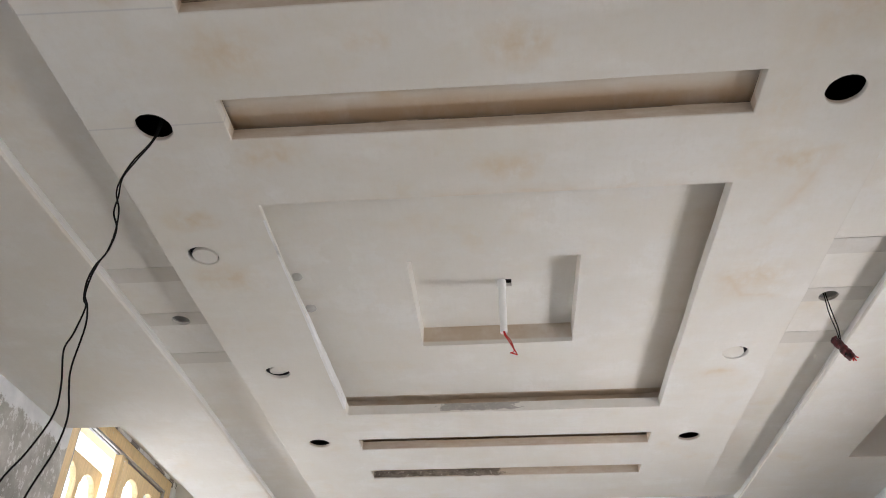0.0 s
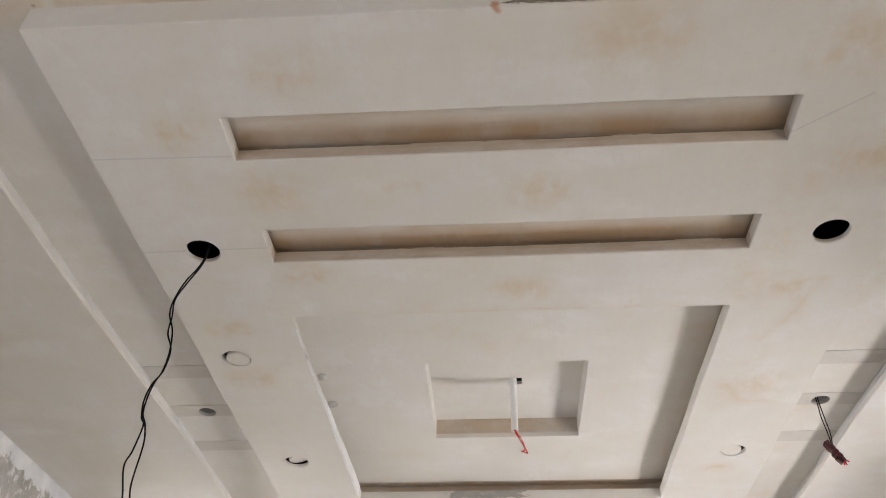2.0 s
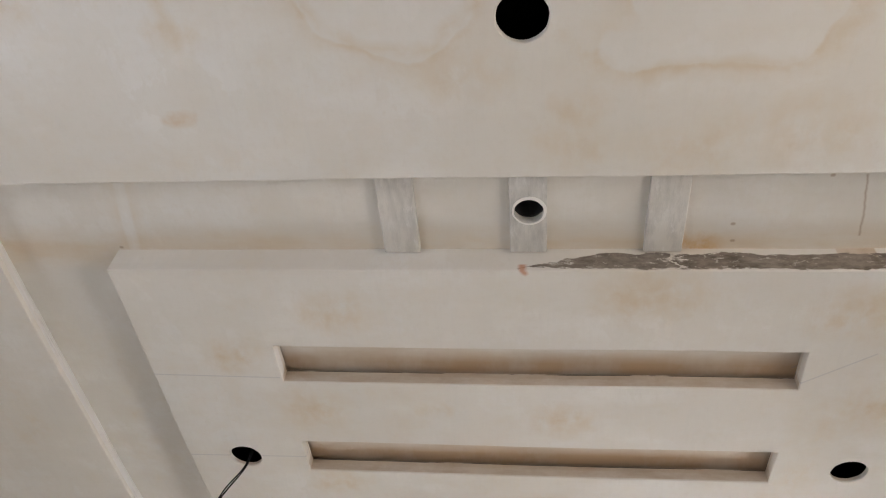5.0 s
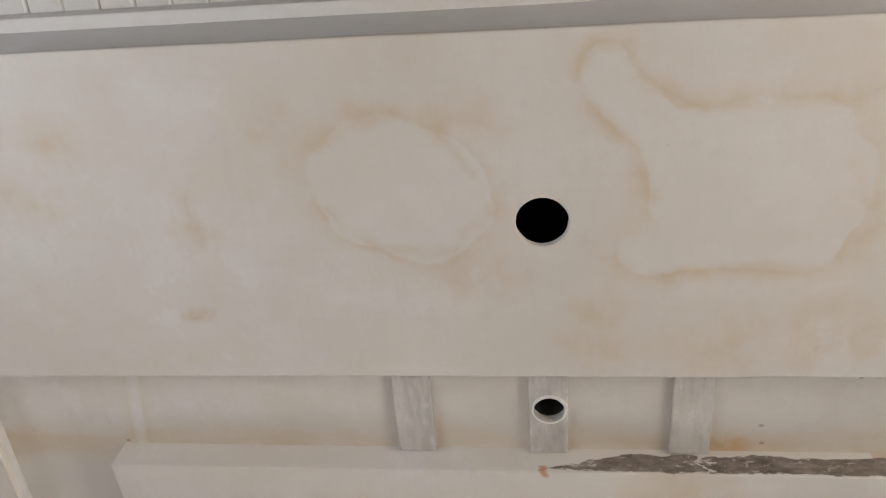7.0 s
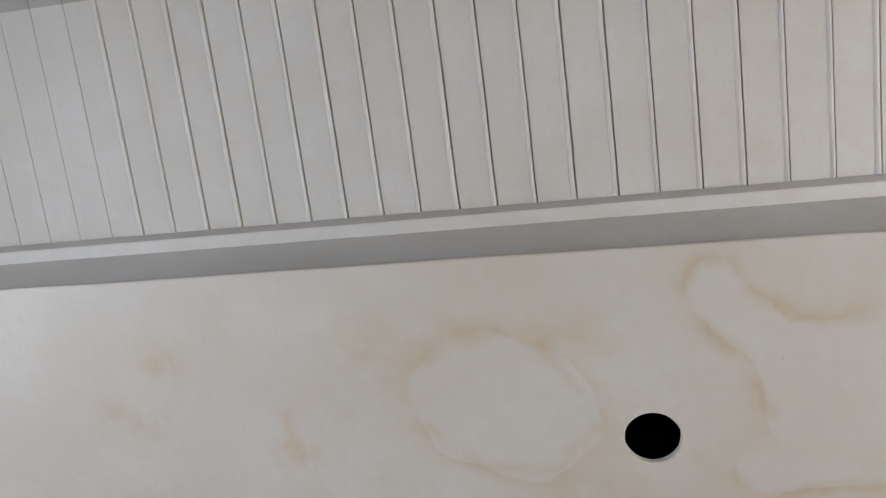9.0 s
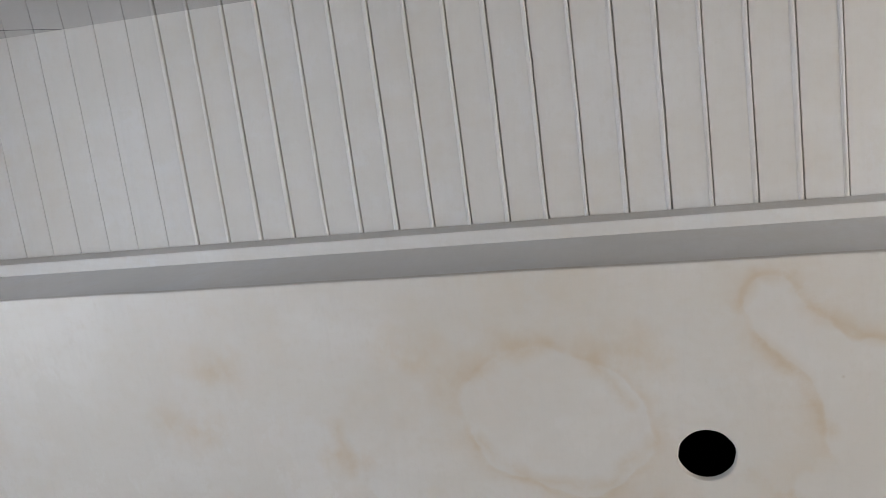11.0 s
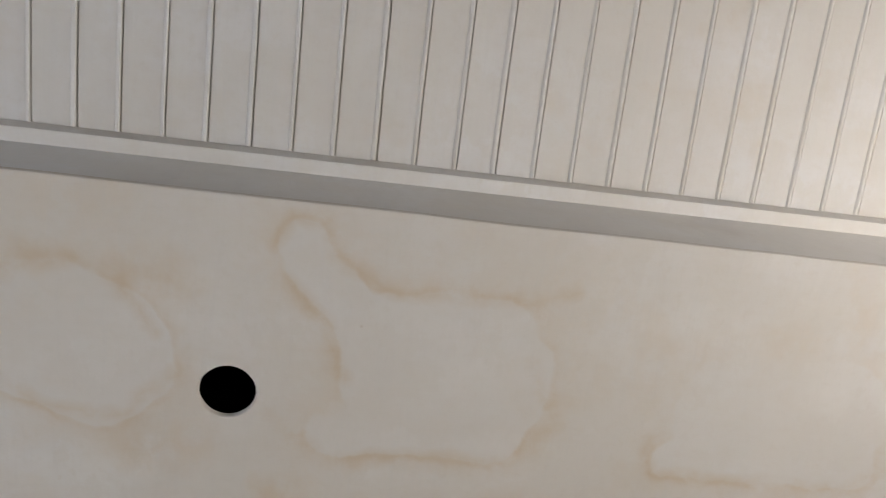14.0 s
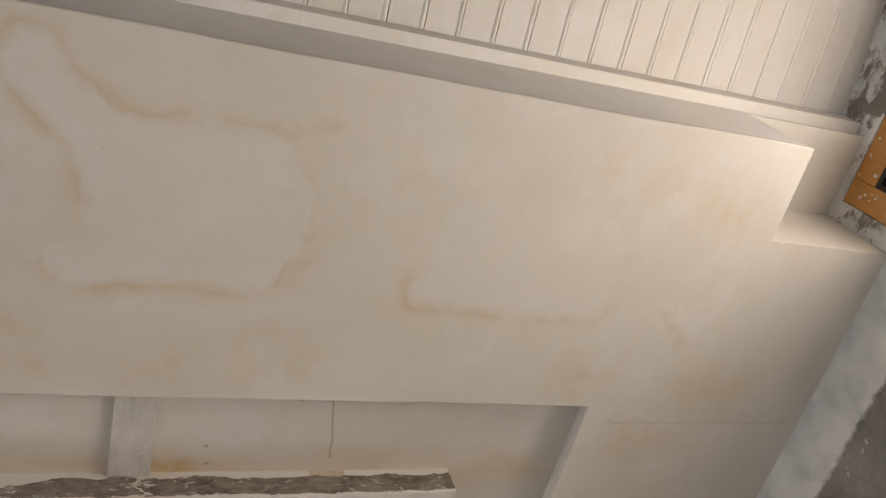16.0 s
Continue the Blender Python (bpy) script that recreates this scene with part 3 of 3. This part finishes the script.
TRAY = loop_of(rect(-1.052, 1.065, 0.712, 4.42))
SLOTS = [loop_of(rect(-0.684, 0.69, a, b)) for a, b in ((0.982, 1.125), (1.395, 1.541), (3.585, 3.712), (3.99, 4.105))]
INNER = loop_of(rect(-0.684, 0.69, 1.817, 3.306))
CENTRE = loop_of(rect(-0.3, 0.3, 2.27, 2.866), 0.09, 0.002)
HOLES = [(-0.875, 1.477), (0.9, 1.477), (-0.932, 2.058), (-0.895, 2.88), (0.914, 2.838), (-0.877, 3.62), (0.872, 3.65)]

# ---- ceiling: the tray ----
bm = bmesh.new()
plate(bm, TRAY, SLOTS + [INNER] + [ring_of(x, y, 0.049) for x, y in HOLES], Z, Z + BOARD, 0.003)
sides(bm, TRAY, Z + BOARD, CH + 0.02, -0.012)
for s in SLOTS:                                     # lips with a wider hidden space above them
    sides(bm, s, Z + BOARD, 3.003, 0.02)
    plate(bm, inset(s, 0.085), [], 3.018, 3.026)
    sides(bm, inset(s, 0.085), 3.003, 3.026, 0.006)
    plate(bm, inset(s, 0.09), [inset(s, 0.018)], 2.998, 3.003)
lean = [(x - 0.03 * max(0.0, 1 - (y - 1.8) / 1.1) if x < -0.67 else x, y) for x, y in INNER]
rows = [[bm.verts.new((*p, z)) for p in lp] for lp, z in ((INNER, Z + BOARD), (lean, 3.004), (inset(lean, 0.02), 3.004), (inset(INNER, 0.02), Z + BOARD))]
for i in range(len(INNER)):                         # the lip of the inner recess, leaning back along its near left side
    for a, b in zip(rows, rows[1:] + rows[:1]):
        bm.faces.new((a[i - 1], a[i], b[i], b[i - 1]))
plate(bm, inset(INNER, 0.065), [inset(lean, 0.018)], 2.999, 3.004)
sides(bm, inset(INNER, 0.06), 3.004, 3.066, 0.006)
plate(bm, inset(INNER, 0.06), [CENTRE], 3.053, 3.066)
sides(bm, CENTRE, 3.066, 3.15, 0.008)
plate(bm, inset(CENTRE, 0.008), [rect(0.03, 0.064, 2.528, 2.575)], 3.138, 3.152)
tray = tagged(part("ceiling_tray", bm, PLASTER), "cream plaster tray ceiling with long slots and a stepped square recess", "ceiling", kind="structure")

bm = bmesh.new()                                    # white filler along the lip's long side
edge = sorted(((p[1], p[0], q[0]) for p, q in zip(INNER, lean) if p[0] < -0.67 and 1.83 < p[1] < 3.29))
rows = [[bm.verts.new((x + dx, y, z)) for y, x, z, dx in row] for row in (
    [(y, a, Z - 0.0012, 0.003) for y, a, b in edge], [(y, b, 3.0055 + 0.002 * math.sin(23 * y), 0.0035) for y, a, b in edge],
    [(y, b, 3.0055 + 0.002 * math.sin(23 * y), -0.006) for y, a, b in edge], [(y, a, Z - 0.0012, -0.006) for y, a, b in edge])]
for i in range(len(edge) - 1):
    for a, b in zip(rows, rows[1:] + rows[:1]):
        bm.faces.new((a[i], a[i + 1], b[i + 1], b[i]))
for i in (0, -1):
    bm.faces.new([row[i] for row in rows])
part("lip", bm, LIP_FILLER, tray, "white filler with grey scrapes")
for x, y, r in ((-0.676, 2.262, 0.012), (-0.672, 2.468, 0.013)):
    bm = bmesh.new()                                # grey lumps squeezed out along the lip
    bmesh.ops.create_icosphere(bm, subdivisions=2, radius=r)
    for v in bm.verts:
        v.co = Vector((v.co.x * 1.5, v.co.y * 1.9, v.co.z * 0.6)) + 0.004 * noise.noise_vector(v.co * 120)
        v.co += Vector((x, y, 3.004))
    part("plaster_lump", bm, SLEEVE, tray, "squeezed-out lump of grey plaster", True)

# ---- ceiling: the soffit round it ----
GAP = loop_of([(-1.333, 0.447), (1.346, 0.447), (1.32, 2.4), (1.312, 3.2), (1.292, 4.69), (-1.318, 4.69), (-1.304, 3.3), (-1.308, 2.6), (-1.332, 1.6)])
RIM = loop_of([(-WALL, -0.284), (-0.2, -0.282), (0.6, -0.274), (1.655, -0.272), (1.655, -0.045), (WALL, -0.045), (WALL, 2.15), (1.697, 2.15), (1.697, 3.962), (WALL, 3.962),
               (WALL, FRONT), (-WALL, FRONT), (-WALL, 4.75), (-1.74, 4.75), (-1.74, 3.36), (-WALL, 3.36)])
bm = bmesh.new()
plate(bm, RIM, [GAP, ring_of(-0.009, 0.085, 0.0505)], Z, Z + BOARD, 0.003)
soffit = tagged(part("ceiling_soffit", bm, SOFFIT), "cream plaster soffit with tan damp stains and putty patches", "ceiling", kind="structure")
for x0, x1, y0, y1 in ((1.655, WALL, -0.262, -0.045), (1.697, WALL, 2.15, 3.962), (-1.74, -WALL, 3.36, 4.75)):
    w = 0.01 if x1 > 0 else -0.01                     # raised pockets in front of the windows
    bm = bmesh.new()
    box(bm, *sorted((x0, x0 - w)), y0, y1, Z + BOARD, 3.19)
    box(bm, *sorted((x0 - w, x1)), y1, y1 + 0.01, Z + BOARD, 3.19)
    if y0 > 0:
        box(bm, *sorted((x0 - w, x1)), y0 - 0.01, y0, Z + BOARD, 3.19)
    box(bm, *sorted((x0 - w, x1)), y0 - 0.01, y1 + 0.01, 3.19, 3.2)
    part("window_pocket", bm, SOFFIT, soffit)

bm = bmesh.new()
splay(bm, GAP, Z + BOARD, CH + 0.008, 0.04, 0.012)
part("lip", bm, LIP_FILLER, soffit, "white filler with grey scrapes")

bm = bmesh.new()
plate(bm, inset(GAP, 0.06), [inset(TRAY, -0.03)] + [ring_of(x, y, 0.038) for x, y in ((0.0, 0.586), (-1.205, 2.572), (1.205, 2.572))], CH, CH + 0.012)
tagged(part("ceiling_channel", bm, CHANNEL), "recessed plaster channel running round the ceiling tray", "ceiling", kind="structure")

# fascia and ledge towards the grooved boards
bm = bmesh.new()
box(bm, -WALL, 1.655, -0.271, -0.258, Z + BOARD, 3.216, 0.002)
tagged(part("ceiling_fascia", bm, GREY_PLASTER), "smooth grey putty fascia above the soffit edge", "ceiling trim", kind="structure")
bm = bmesh.new()
box(bm, -WALL, WALL, -0.3, -0.262, 3.216, 3.278, 0.003)
tagged(part("trim", bm, WHITE), "thin white plaster ledge along the grooved ceiling", "ceiling trim", kind="structure")

# grooved boards: one sheet with a small bead and a fine cut every few centimetres
bm = bmesh.new()
profile, beads = [(-WALL, 0.0)], set()
for i in range(-25, 23):
    g = 0.134 + 0.0848 * i - 3.75e-6 * i ** 3 + 0.0008 * math.sin(i * 2.7)
    if -WALL + 0.01 < g < WALL - 0.012:
        w = 0.0056 + 0.0008 * math.sin(i * 1.9)
        k = 0.12 + 0.88 * min(1, max(0, (g + 1.19) / 0.04))
        if g > -1.15:
            beads.update(range(len(profile) - 1, len(profile) + 4))
        profile += [(g - 1.3 * w, 0.0), (g - 0.95 * w, -0.0022 * k), (g - 0.45 * w, -0.0036 * k), (g + 0.05 * w, -0.0038 * k), (g + 0.32 * w, -0.0028 * k), (g + 0.36 * w, 0.002 + 0.008 * k), (g + (0.6 + 0.32 * k) * w, 0.002 + 0.008 * k), (g + (0.64 + 0.34 * k) * w, 0.0)]
profile.append((WALL, 0.0))
rows = []
for j in range(9):
    y = -0.285 + (BACK - 0.01 + 0.285) * j / 8
    rows.append([bm.verts.new((x + (0.0 if abs(x) == WALL else (-0.3 - y) * (0.029 * x - 0.016)) + 0.0012 * noise.noise(Vector((x * 3, y * 6, 2))), y, GZ + dz + 0.113 * (-0.295 - y) + 0.0025 * noise.noise(Vector((x * 1.3, y * 2, 5))))) for x, dz in profile])
for a, b in zip(rows, rows[1:]):
    for i in range(len(profile) - 1):
        bm.faces.new((a[i], a[i + 1], b[i + 1], b[i])).material_index = int(i - 1 in beads)
ext = bmesh.ops.extrude_face_region(bm, geom=list(bm.faces), use_keep_orig=True)["geom"]
for v in (g for g in ext if isinstance(g, bmesh.types.BMVert)):
    v.co.z = GZ + 0.11
grooved = part("ceiling_grooved", bm, WHITE)
# beads: same plaster, whitened to paint in the light on their sides
grooved.data.materials.append(BEAD)
tagged(grooved, "white plaster ceiling boards with narrow straight grooves", "ceiling", kind="structure")

# slab above everything
bm = bmesh.new()
box(bm, -WALL - 0.2, WALL + 0.2, BACK - 0.2, FRONT + 0.2, 3.42, 3.55)
tagged(part("ceiling_slab", bm, DARK_CAVITY), "bare dark concrete slab above the false ceiling", "ceiling", kind="structure")

# ---- walls and floor ----


def side_wall(name, x, out, openings, mat, label):
    """A wall along y with openings (y0, y1, z0, z1)."""
    bm = bmesh.new()
    xs = sorted((x, x + 0.2 * out))
    y = BACK - 0.2
    for y0, y1, z0, z1 in openings:
        box(bm, *xs, y, y0, 0, 3.42)
        box(bm, *xs, y0, y1, 0, z0)
        box(bm, *xs, y0, y1, z1, 3.42)
        y = y1
    box(bm, *xs, y, FRONT + 0.2, 0, 3.42)
    return tagged(part(name, bm, mat), label, "wall", kind="structure")


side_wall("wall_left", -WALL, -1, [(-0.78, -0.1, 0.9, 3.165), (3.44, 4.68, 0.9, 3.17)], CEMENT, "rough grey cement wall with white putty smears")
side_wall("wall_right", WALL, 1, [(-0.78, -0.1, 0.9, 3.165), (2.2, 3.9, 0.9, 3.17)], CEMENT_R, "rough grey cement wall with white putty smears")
bm = bmesh.new()
box(bm, -WALL, WALL, FRONT, FRONT + 0.2, 0, 3.42)
tagged(part("wall_far", bm, CEMENT), "plain grey cement end wall", "wall", kind="structure")
bm = bmesh.new()
box(bm, -WALL, WALL, BACK - 0.2, BACK - 0.0015, 0, 3.42)
wall_back = tagged(part("wall_back", bm, GROUT), "wall of polished dark grey stone tiles with white joints", "wall", kind="structure")
bm = bmesh.new()
box(bm, -WALL - 0.2, WALL + 0.2, BACK - 0.2, FRONT + 0.2, -0.15, 0)
tagged(part("floor", bm, FLOOR), "dusty bare cement floor", "floor", kind="structure")

# bright hazy daylight outside the open window
haze = bpy.data.materials.new("bright_haze")
haze.use_nodes = True
hb = haze.node_tree.nodes["Principled BSDF"]
hb.inputs["Base Color"].default_value = (0, 0, 0, 1)
hb.inputs["Emission Color"].default_value, hb.inputs["Emission Strength"].default_value = (1.0, 0.98, 0.95, 1), 2.2
bm = bmesh.new()
box(bm, -9.1, -9, -2, 24, -1, 14)
tagged(part("backdrop", bm, haze), "plain white haze of daylight outside", "sky", kind="structure")

# ---- windows ----


def upright(bm):
    """Turns a board drawn in (y, z) so that it stands along y, its thickness along x."""
    for v in bm.verts:
        v.co = Vector((v.co.z, v.co.x, v.co.y))


def arch(cx, z0, z1, w):
    """An outline with a round shouldered head."""
    r = w / 2
    pts = [(cx - r, z0), (cx + r, z0), (cx + r, z1 - r * 0.75)]
    pts += [(cx + r * 0.86 * math.cos(a), z1 - r * 0.7 + r * 0.7 * math.sin(a)) for a in (math.pi * i / 10 for i in range(11))]
    return pts + [(cx - r, z1 - r * 0.75)]


def sash(parent, width, height, mat, lights):
    """A wooden leaf hinged at its origin, reaching along y."""
    leaf_bm = bmesh.new()
    gap = 0.038
    w = (width - gap * (lights + 1)) / lights
    holes = [arch(gap + w / 2 + i * (w + gap), z0, z1, w) for i in range(lights) for z0, z1 in ((height * 0.56, height - 0.055), (0.1, height * 0.5))]
    plate(leaf_bm, rect(0, width, 0, height), holes, -0.018, 0.018)
    upright(leaf_bm)
    leaf = part("sash", leaf_bm, mat, parent)
    for h in holes:
        g = bmesh.new()
        ys, zs = [p[0] for p in h], [p[1] for p in h]
        box(g, -0.003, 0.003, min(ys) - 0.008, max(ys) + 0.008, min(zs) - 0.008, max(zs) + 0.008)
        pane = part("pane", g, GLASS, leaf, "clear glass pane")
        pane.visible_shadow = False
    return leaf


def window(name, x, side, y0, y1, z0, z1, mat, label, open_leaf=False):
    """A wooden window in a side wall: four frame members, post, leaves. side: the way out."""
    win = tagged(new(name), label, "window", kind="structure")
    fw = 0.07
    xs = sorted((x + side * 0.004, x + side * 0.12))
    for nm, a in (("jamb", (y0, y0 + fw, z0, z1)), ("jamb", (y1 - fw, y1, z0, z1)), ("head", (y0 + fw, y1 - fw, z1 - fw, z1)), ("sill", (y0 + fw, y1 - fw, z0, z0 + fw))):
        b = bmesh.new()
        box(b, *xs, *a, 0.004)
        part(nm, b, mat, win)
    for a in ((y0 + fw, y0 + fw + 0.012, z0 + fw, z1 - fw), (y1 - fw - 0.012, y1 - fw, z0 + fw, z1 - fw), (y0 + fw + 0.012, y1 - fw - 0.012, z1 - fw - 0.012, z1 - fw)):
        b = bmesh.new()
        for o in (0.008, 0.03):
            box(b, *sorted((x + side * o, x + side * (o + 0.014))), *a)
        part("gasket", b, TRACK if open_leaf else GASKET, win, "grey metal track" if open_leaf else "black rubber gasket")
    inner = y1 - y0 - 2 * fw
    h = z1 - z0 - 2 * fw - 0.03
    spans = [(y0 + fw + 0.014, inner - 0.028)]
    if inner > 0.8:
        split = 0.45 if open_leaf else 0.36
        m0 = y0 + fw + inner * split
        b = bmesh.new()
        depth = sorted((x + side * 0.012, x + side * (0.055 if open_leaf else 0.12)))
        box(b, *depth, m0, m0 + 0.036, z0 + fw, z1 - fw, 0.003)
        part("mullion", b, mat, win)
        b = bmesh.new()
        box(b, *depth, m0 + 0.04, m0 + 0.075, z0 + fw, z1 - fw - 0.014, 0.003)
        part("mullion", b, mat, win)
        spans = [(y0 + fw + 0.014, inner * split - 0.02), (m0 + 0.081, inner * (1 - split) - 0.095)]
    for k, (ya, wd) in enumerate(spans):
        ajar = open_leaf and k == 0
        leaf = sash(win, wd, h - 0.1 if ajar else h, mat, 2 if wd > 0.4 and inner > 0.8 else 1)
        leaf.matrix_basis = pose(x + side * (0.1 if ajar else 0.045 if open_leaf else 0.1), ya, z0 + fw + 0.012, 0, 0, -1.5 * side if ajar else 0)
    return win


window("window_1", -WALL, -1, 3.44, 4.68, 0.9, 3.17, LIT_WOOD, "daylight-pale varnished wooden window with arched panes, one leaf open", True)
window("window_2", WALL, 1, -0.78, -0.1, 0.9, 3.165, WOOD, "orange varnished wooden window frame splashed with plaster")
window("window_3", WALL, 1, 2.2, 3.9, 0.9, 3.17, WOOD, "orange varnished wooden window with arched panes")
window("window_4", -WALL, -1, -0.78, -0.1, 0.9, 3.165, WOOD, "orange varnished wooden window with arched panes")

# ---- strips across the channel ----


def strip(x0, x1, y0, y1, hole=None, thick=0.0025, mat=STRIP_PUTTY):
    """A grey puttied board across the channel, with or without a lamp hole."""
    bm = bmesh.new()
    plate(bm, loop_of(rect(x0, x1, y0, y1), 0.06, 0.0025), [ring_of(*hole)] if hole else [], 3.0394 - thick, 3.0394, min(0.002, 0.35 * thick))
    label = "grey puttied board strip with a round lamp hole" if hole else "grey puttied board strip across the ceiling channel"
    return tagged(part("channel_strip", bm, mat), label, "ceiling strip", "strips across the channel")


for x in (-0.31, -0.002, 0.314):
    piece = strip(x - 0.044, x + 0.044, 0.44, 0.709, (0.0, 0.586, 0.034) if x == -0.002 else None, 0.016)
    if x == -0.002:
        bm = bmesh.new()
        plate(bm, loop_of(ring_of(0.001, 0.5835, 0.0405), 0.02, 0.001), [ring_of(0.0, 0.586, 0.0345)], 3.0212, 3.0234, 0.0006)
        part("filler_ring", bm, BEAD, piece, "ring of white filler")
for x0, x1, hx in ((-1.345, -1.056, -1.205), (1.069, 1.345, 1.205)):
    for y in (2.262, 2.562, 2.872):
        strip(x0, x1, y - 0.044, y + 0.044, (hx, 2.572, 0.034) if y == 2.562 else None, 0.0022, STRIP_PALE)

for x, y in ((0.0, 0.586), (-1.205, 2.572), (1.205, 2.572)):
    bm = bmesh.new()
    sides(bm, ring_of(x, y, 0.036), 3.0535, 3.2, 0.003)
    plate(bm, ring_of(x, y, 0.039), [], 3.2, 3.203)
    tagged(part("lamp_hole_sleeve", bm, DARK_CAVITY if x == 0.0 else SLEEVE), "dark sleeve above a round lamp hole", "sleeve", "sleeves above the lamp holes")

# ---- cut discs left in the lamp holes ----


def disc(x, y, z, rx, ry, label):
    bm = bmesh.new()
    plate(bm, ring_of(0, 0, 0.0405, 32), [], 0, 0.012, 0.0015)
    ob = tagged(part("plaster_disc", bm, PLASTER_CLEAN), label, "plaster disc", "cut discs in the lamp holes")
    ob.matrix_basis = pose(x, y, z, rx, ry)


disc(-0.928, 2.063, 2.9605, 1.5, 2.5, "cut plaster disc hanging in its round hole")
disc(-0.886, 2.878, 2.972, 6, -11, "cut plaster disc pushed askew into its hole")
disc(0.908, 2.843, 2.967, -5, 6, "cut plaster disc loose in its round hole")

# ---- fan pipe ----
bm = bmesh.new()
plate(bm, ring_of(0.027, 2.54, 0.0135, 24), [ring_of(0.027, 2.54, 0.011, 24)], 2.914, 3.25, 0.001)
fan_pipe = tagged(part("fan_pipe", bm, PIPE), "white plastic conduit pipe hanging from the central recess", "pipe")
bm = bmesh.new()
plate(bm, ring_of(0.027, 2.54, 0.0165, 24), [ring_of(0.027, 2.54, 0.0137, 24)], 3.105, 3.138, 0.001)
part("collar", bm, PIPE, fan_pipe, "white plastic collar")
for k, end in enumerate(((0.069, 2.53, 2.822), (0.06, 2.515, 2.828))):
    bm = bmesh.new()
    tube(bm, glide([(0.024 + 0.004 * k, 2.54, 3.0), (0.027 + 0.003 * k, 2.538, 2.915), (0.042 + 0.007 * k, 2.532, 2.878), end, (0.064 - 0.014 * k, 2.52, 2.815 + 0.006 * k), (0.05 - 0.004 * k, 2.518, 2.82)]), 0.0023, 6)
    part("wire", bm, RED, fan_pipe, "thin red wire")

# ---- black cables from the first lamp hole ----
CABLE_A = [(-0.868, 3.05), (-0.875, 2.94), (-0.912, 2.859), (-0.928, 2.793), (-0.926, 2.746), (-0.905, 2.691), (-0.897, 2.621), (-0.903, 2.562), (-0.921, 2.528), (-0.93, 2.484), (-0.925, 2.437),
           (-0.915, 2.414), (-0.925, 2.349), (-0.936, 2.307), (-0.917, 2.225), (-0.912, 2.154), (-0.941, 2.075), (-0.978, 2.009), (-1.0, 1.9), (-0.98, 1.7), (-1.0, 1.5)]
CABLE_B = [(-0.862, 3.05), (-0.868, 2.94), (-0.903, 2.852), (-0.922, 2.796), (-0.916, 2.736), (-0.914, 2.682), (-0.893, 2.629), (-0.897, 2.57), (-0.912, 2.534), (-0.921, 2.491), (-0.922, 2.445),
           (-0.909, 2.414), (-0.9, 2.362), (-0.904, 2.264), (-0.894, 2.211), (-0.877, 2.146), (-0.882, 2.074), (-0.911, 1.981), (-0.94, 1.85), (-0.93, 1.65), (-0.95, 1.45)]
for k, line in enumerate((CABLE_A, CABLE_B)):
    bm = bmesh.new()
    tube(bm, glide([(x, 1.49 - 0.004 * k + 0.004 * math.sin(9 * z), z) for x, z in line], 6), 0.0022, 8)
    tagged(part("hanging_cable", bm, BLACK, smooth=True), "thin black electric cable hanging out of a lamp hole", "cable", "cables hanging from the ceiling")

# ---- taped wire bundle ----
bundle = tagged(new("wire_bundle"), "taped bundle of red wire ends on two black wires", "wire bundle")
for o in (0, 0.007):
    bm = bmesh.new()
    tube(bm, glide([(1.19 + o, 2.57, 3.12), (1.188 + o, 2.568, 3.03), (1.187 + 1.6 * o, 2.57, 2.96), (1.193 + 1.3 * o, 2.572, 2.9), (1.194 + 0.5 * o, 2.572, 2.855)]), 0.0018, 6)
    part("wire", bm, BLACK, bundle, "thin black wire")
bm = bmesh.new()
tube(bm, glide([(1.172, 2.572, 2.858), (1.184, 2.57, 2.842), (1.2, 2.57, 2.812), (1.216, 2.57, 2.78)], 6), 0.0148, 12)
for v in bm.verts:
    v.co += 0.006 * noise.noise_vector(v.co * 80)
part("tape", bm, TAPE, bundle, "crumpled dark red insulating tape")
ENDS = [((1.18, 2.566, 2.85), (1.166, 2.56, 2.852)), ((1.2, 2.562, 2.81), (1.19, 2.556, 2.79)), ((1.21, 2.566, 2.79), (1.222, 2.562, 2.768)),
        ((1.212, 2.572, 2.79), (1.238, 2.572, 2.785)), ((1.208, 2.574, 2.806), (1.226, 2.578, 2.815)), ((1.21, 2.56, 2.79), (1.21, 2.556, 2.765))]
for k, (a, b) in enumerate(ENDS):
    bm = bmesh.new()
    tube(bm, glide([a, tuple((p + q) / 2 + 0.003 for p, q in zip(a, b)), b], 4), 0.0025, 6)
    part("wire_end", bm, BLACK if k % 3 == 1 else RED, bundle)

# ---- tiles of the back wall ----
tile_bm = bmesh.new()
box(tile_bm, 0.004, 0.656, 0, 0.012, 0.004, 1.196, 0.0008)
first = part("tile", tile_bm, TILE, wall_back)
for i in (-2, -1, 0, 1, 2, 3, 4):
    for k in range(3):
        ob = new("tile", first.data) if i > -2 or k else first
        ob.parent, ob.location = wall_back, (-0.735 + 0.66 * i, BACK - 0.012, 1.2 * k - 0.25)
bm = bmesh.new()
box(bm, -0.747, -0.727, BACK, BACK + 0.002, 1.9, 3.29)
tagged(part("protective_strip", bm, BLUE), "narrow dark blue plastic strip along a tile joint", "strip")
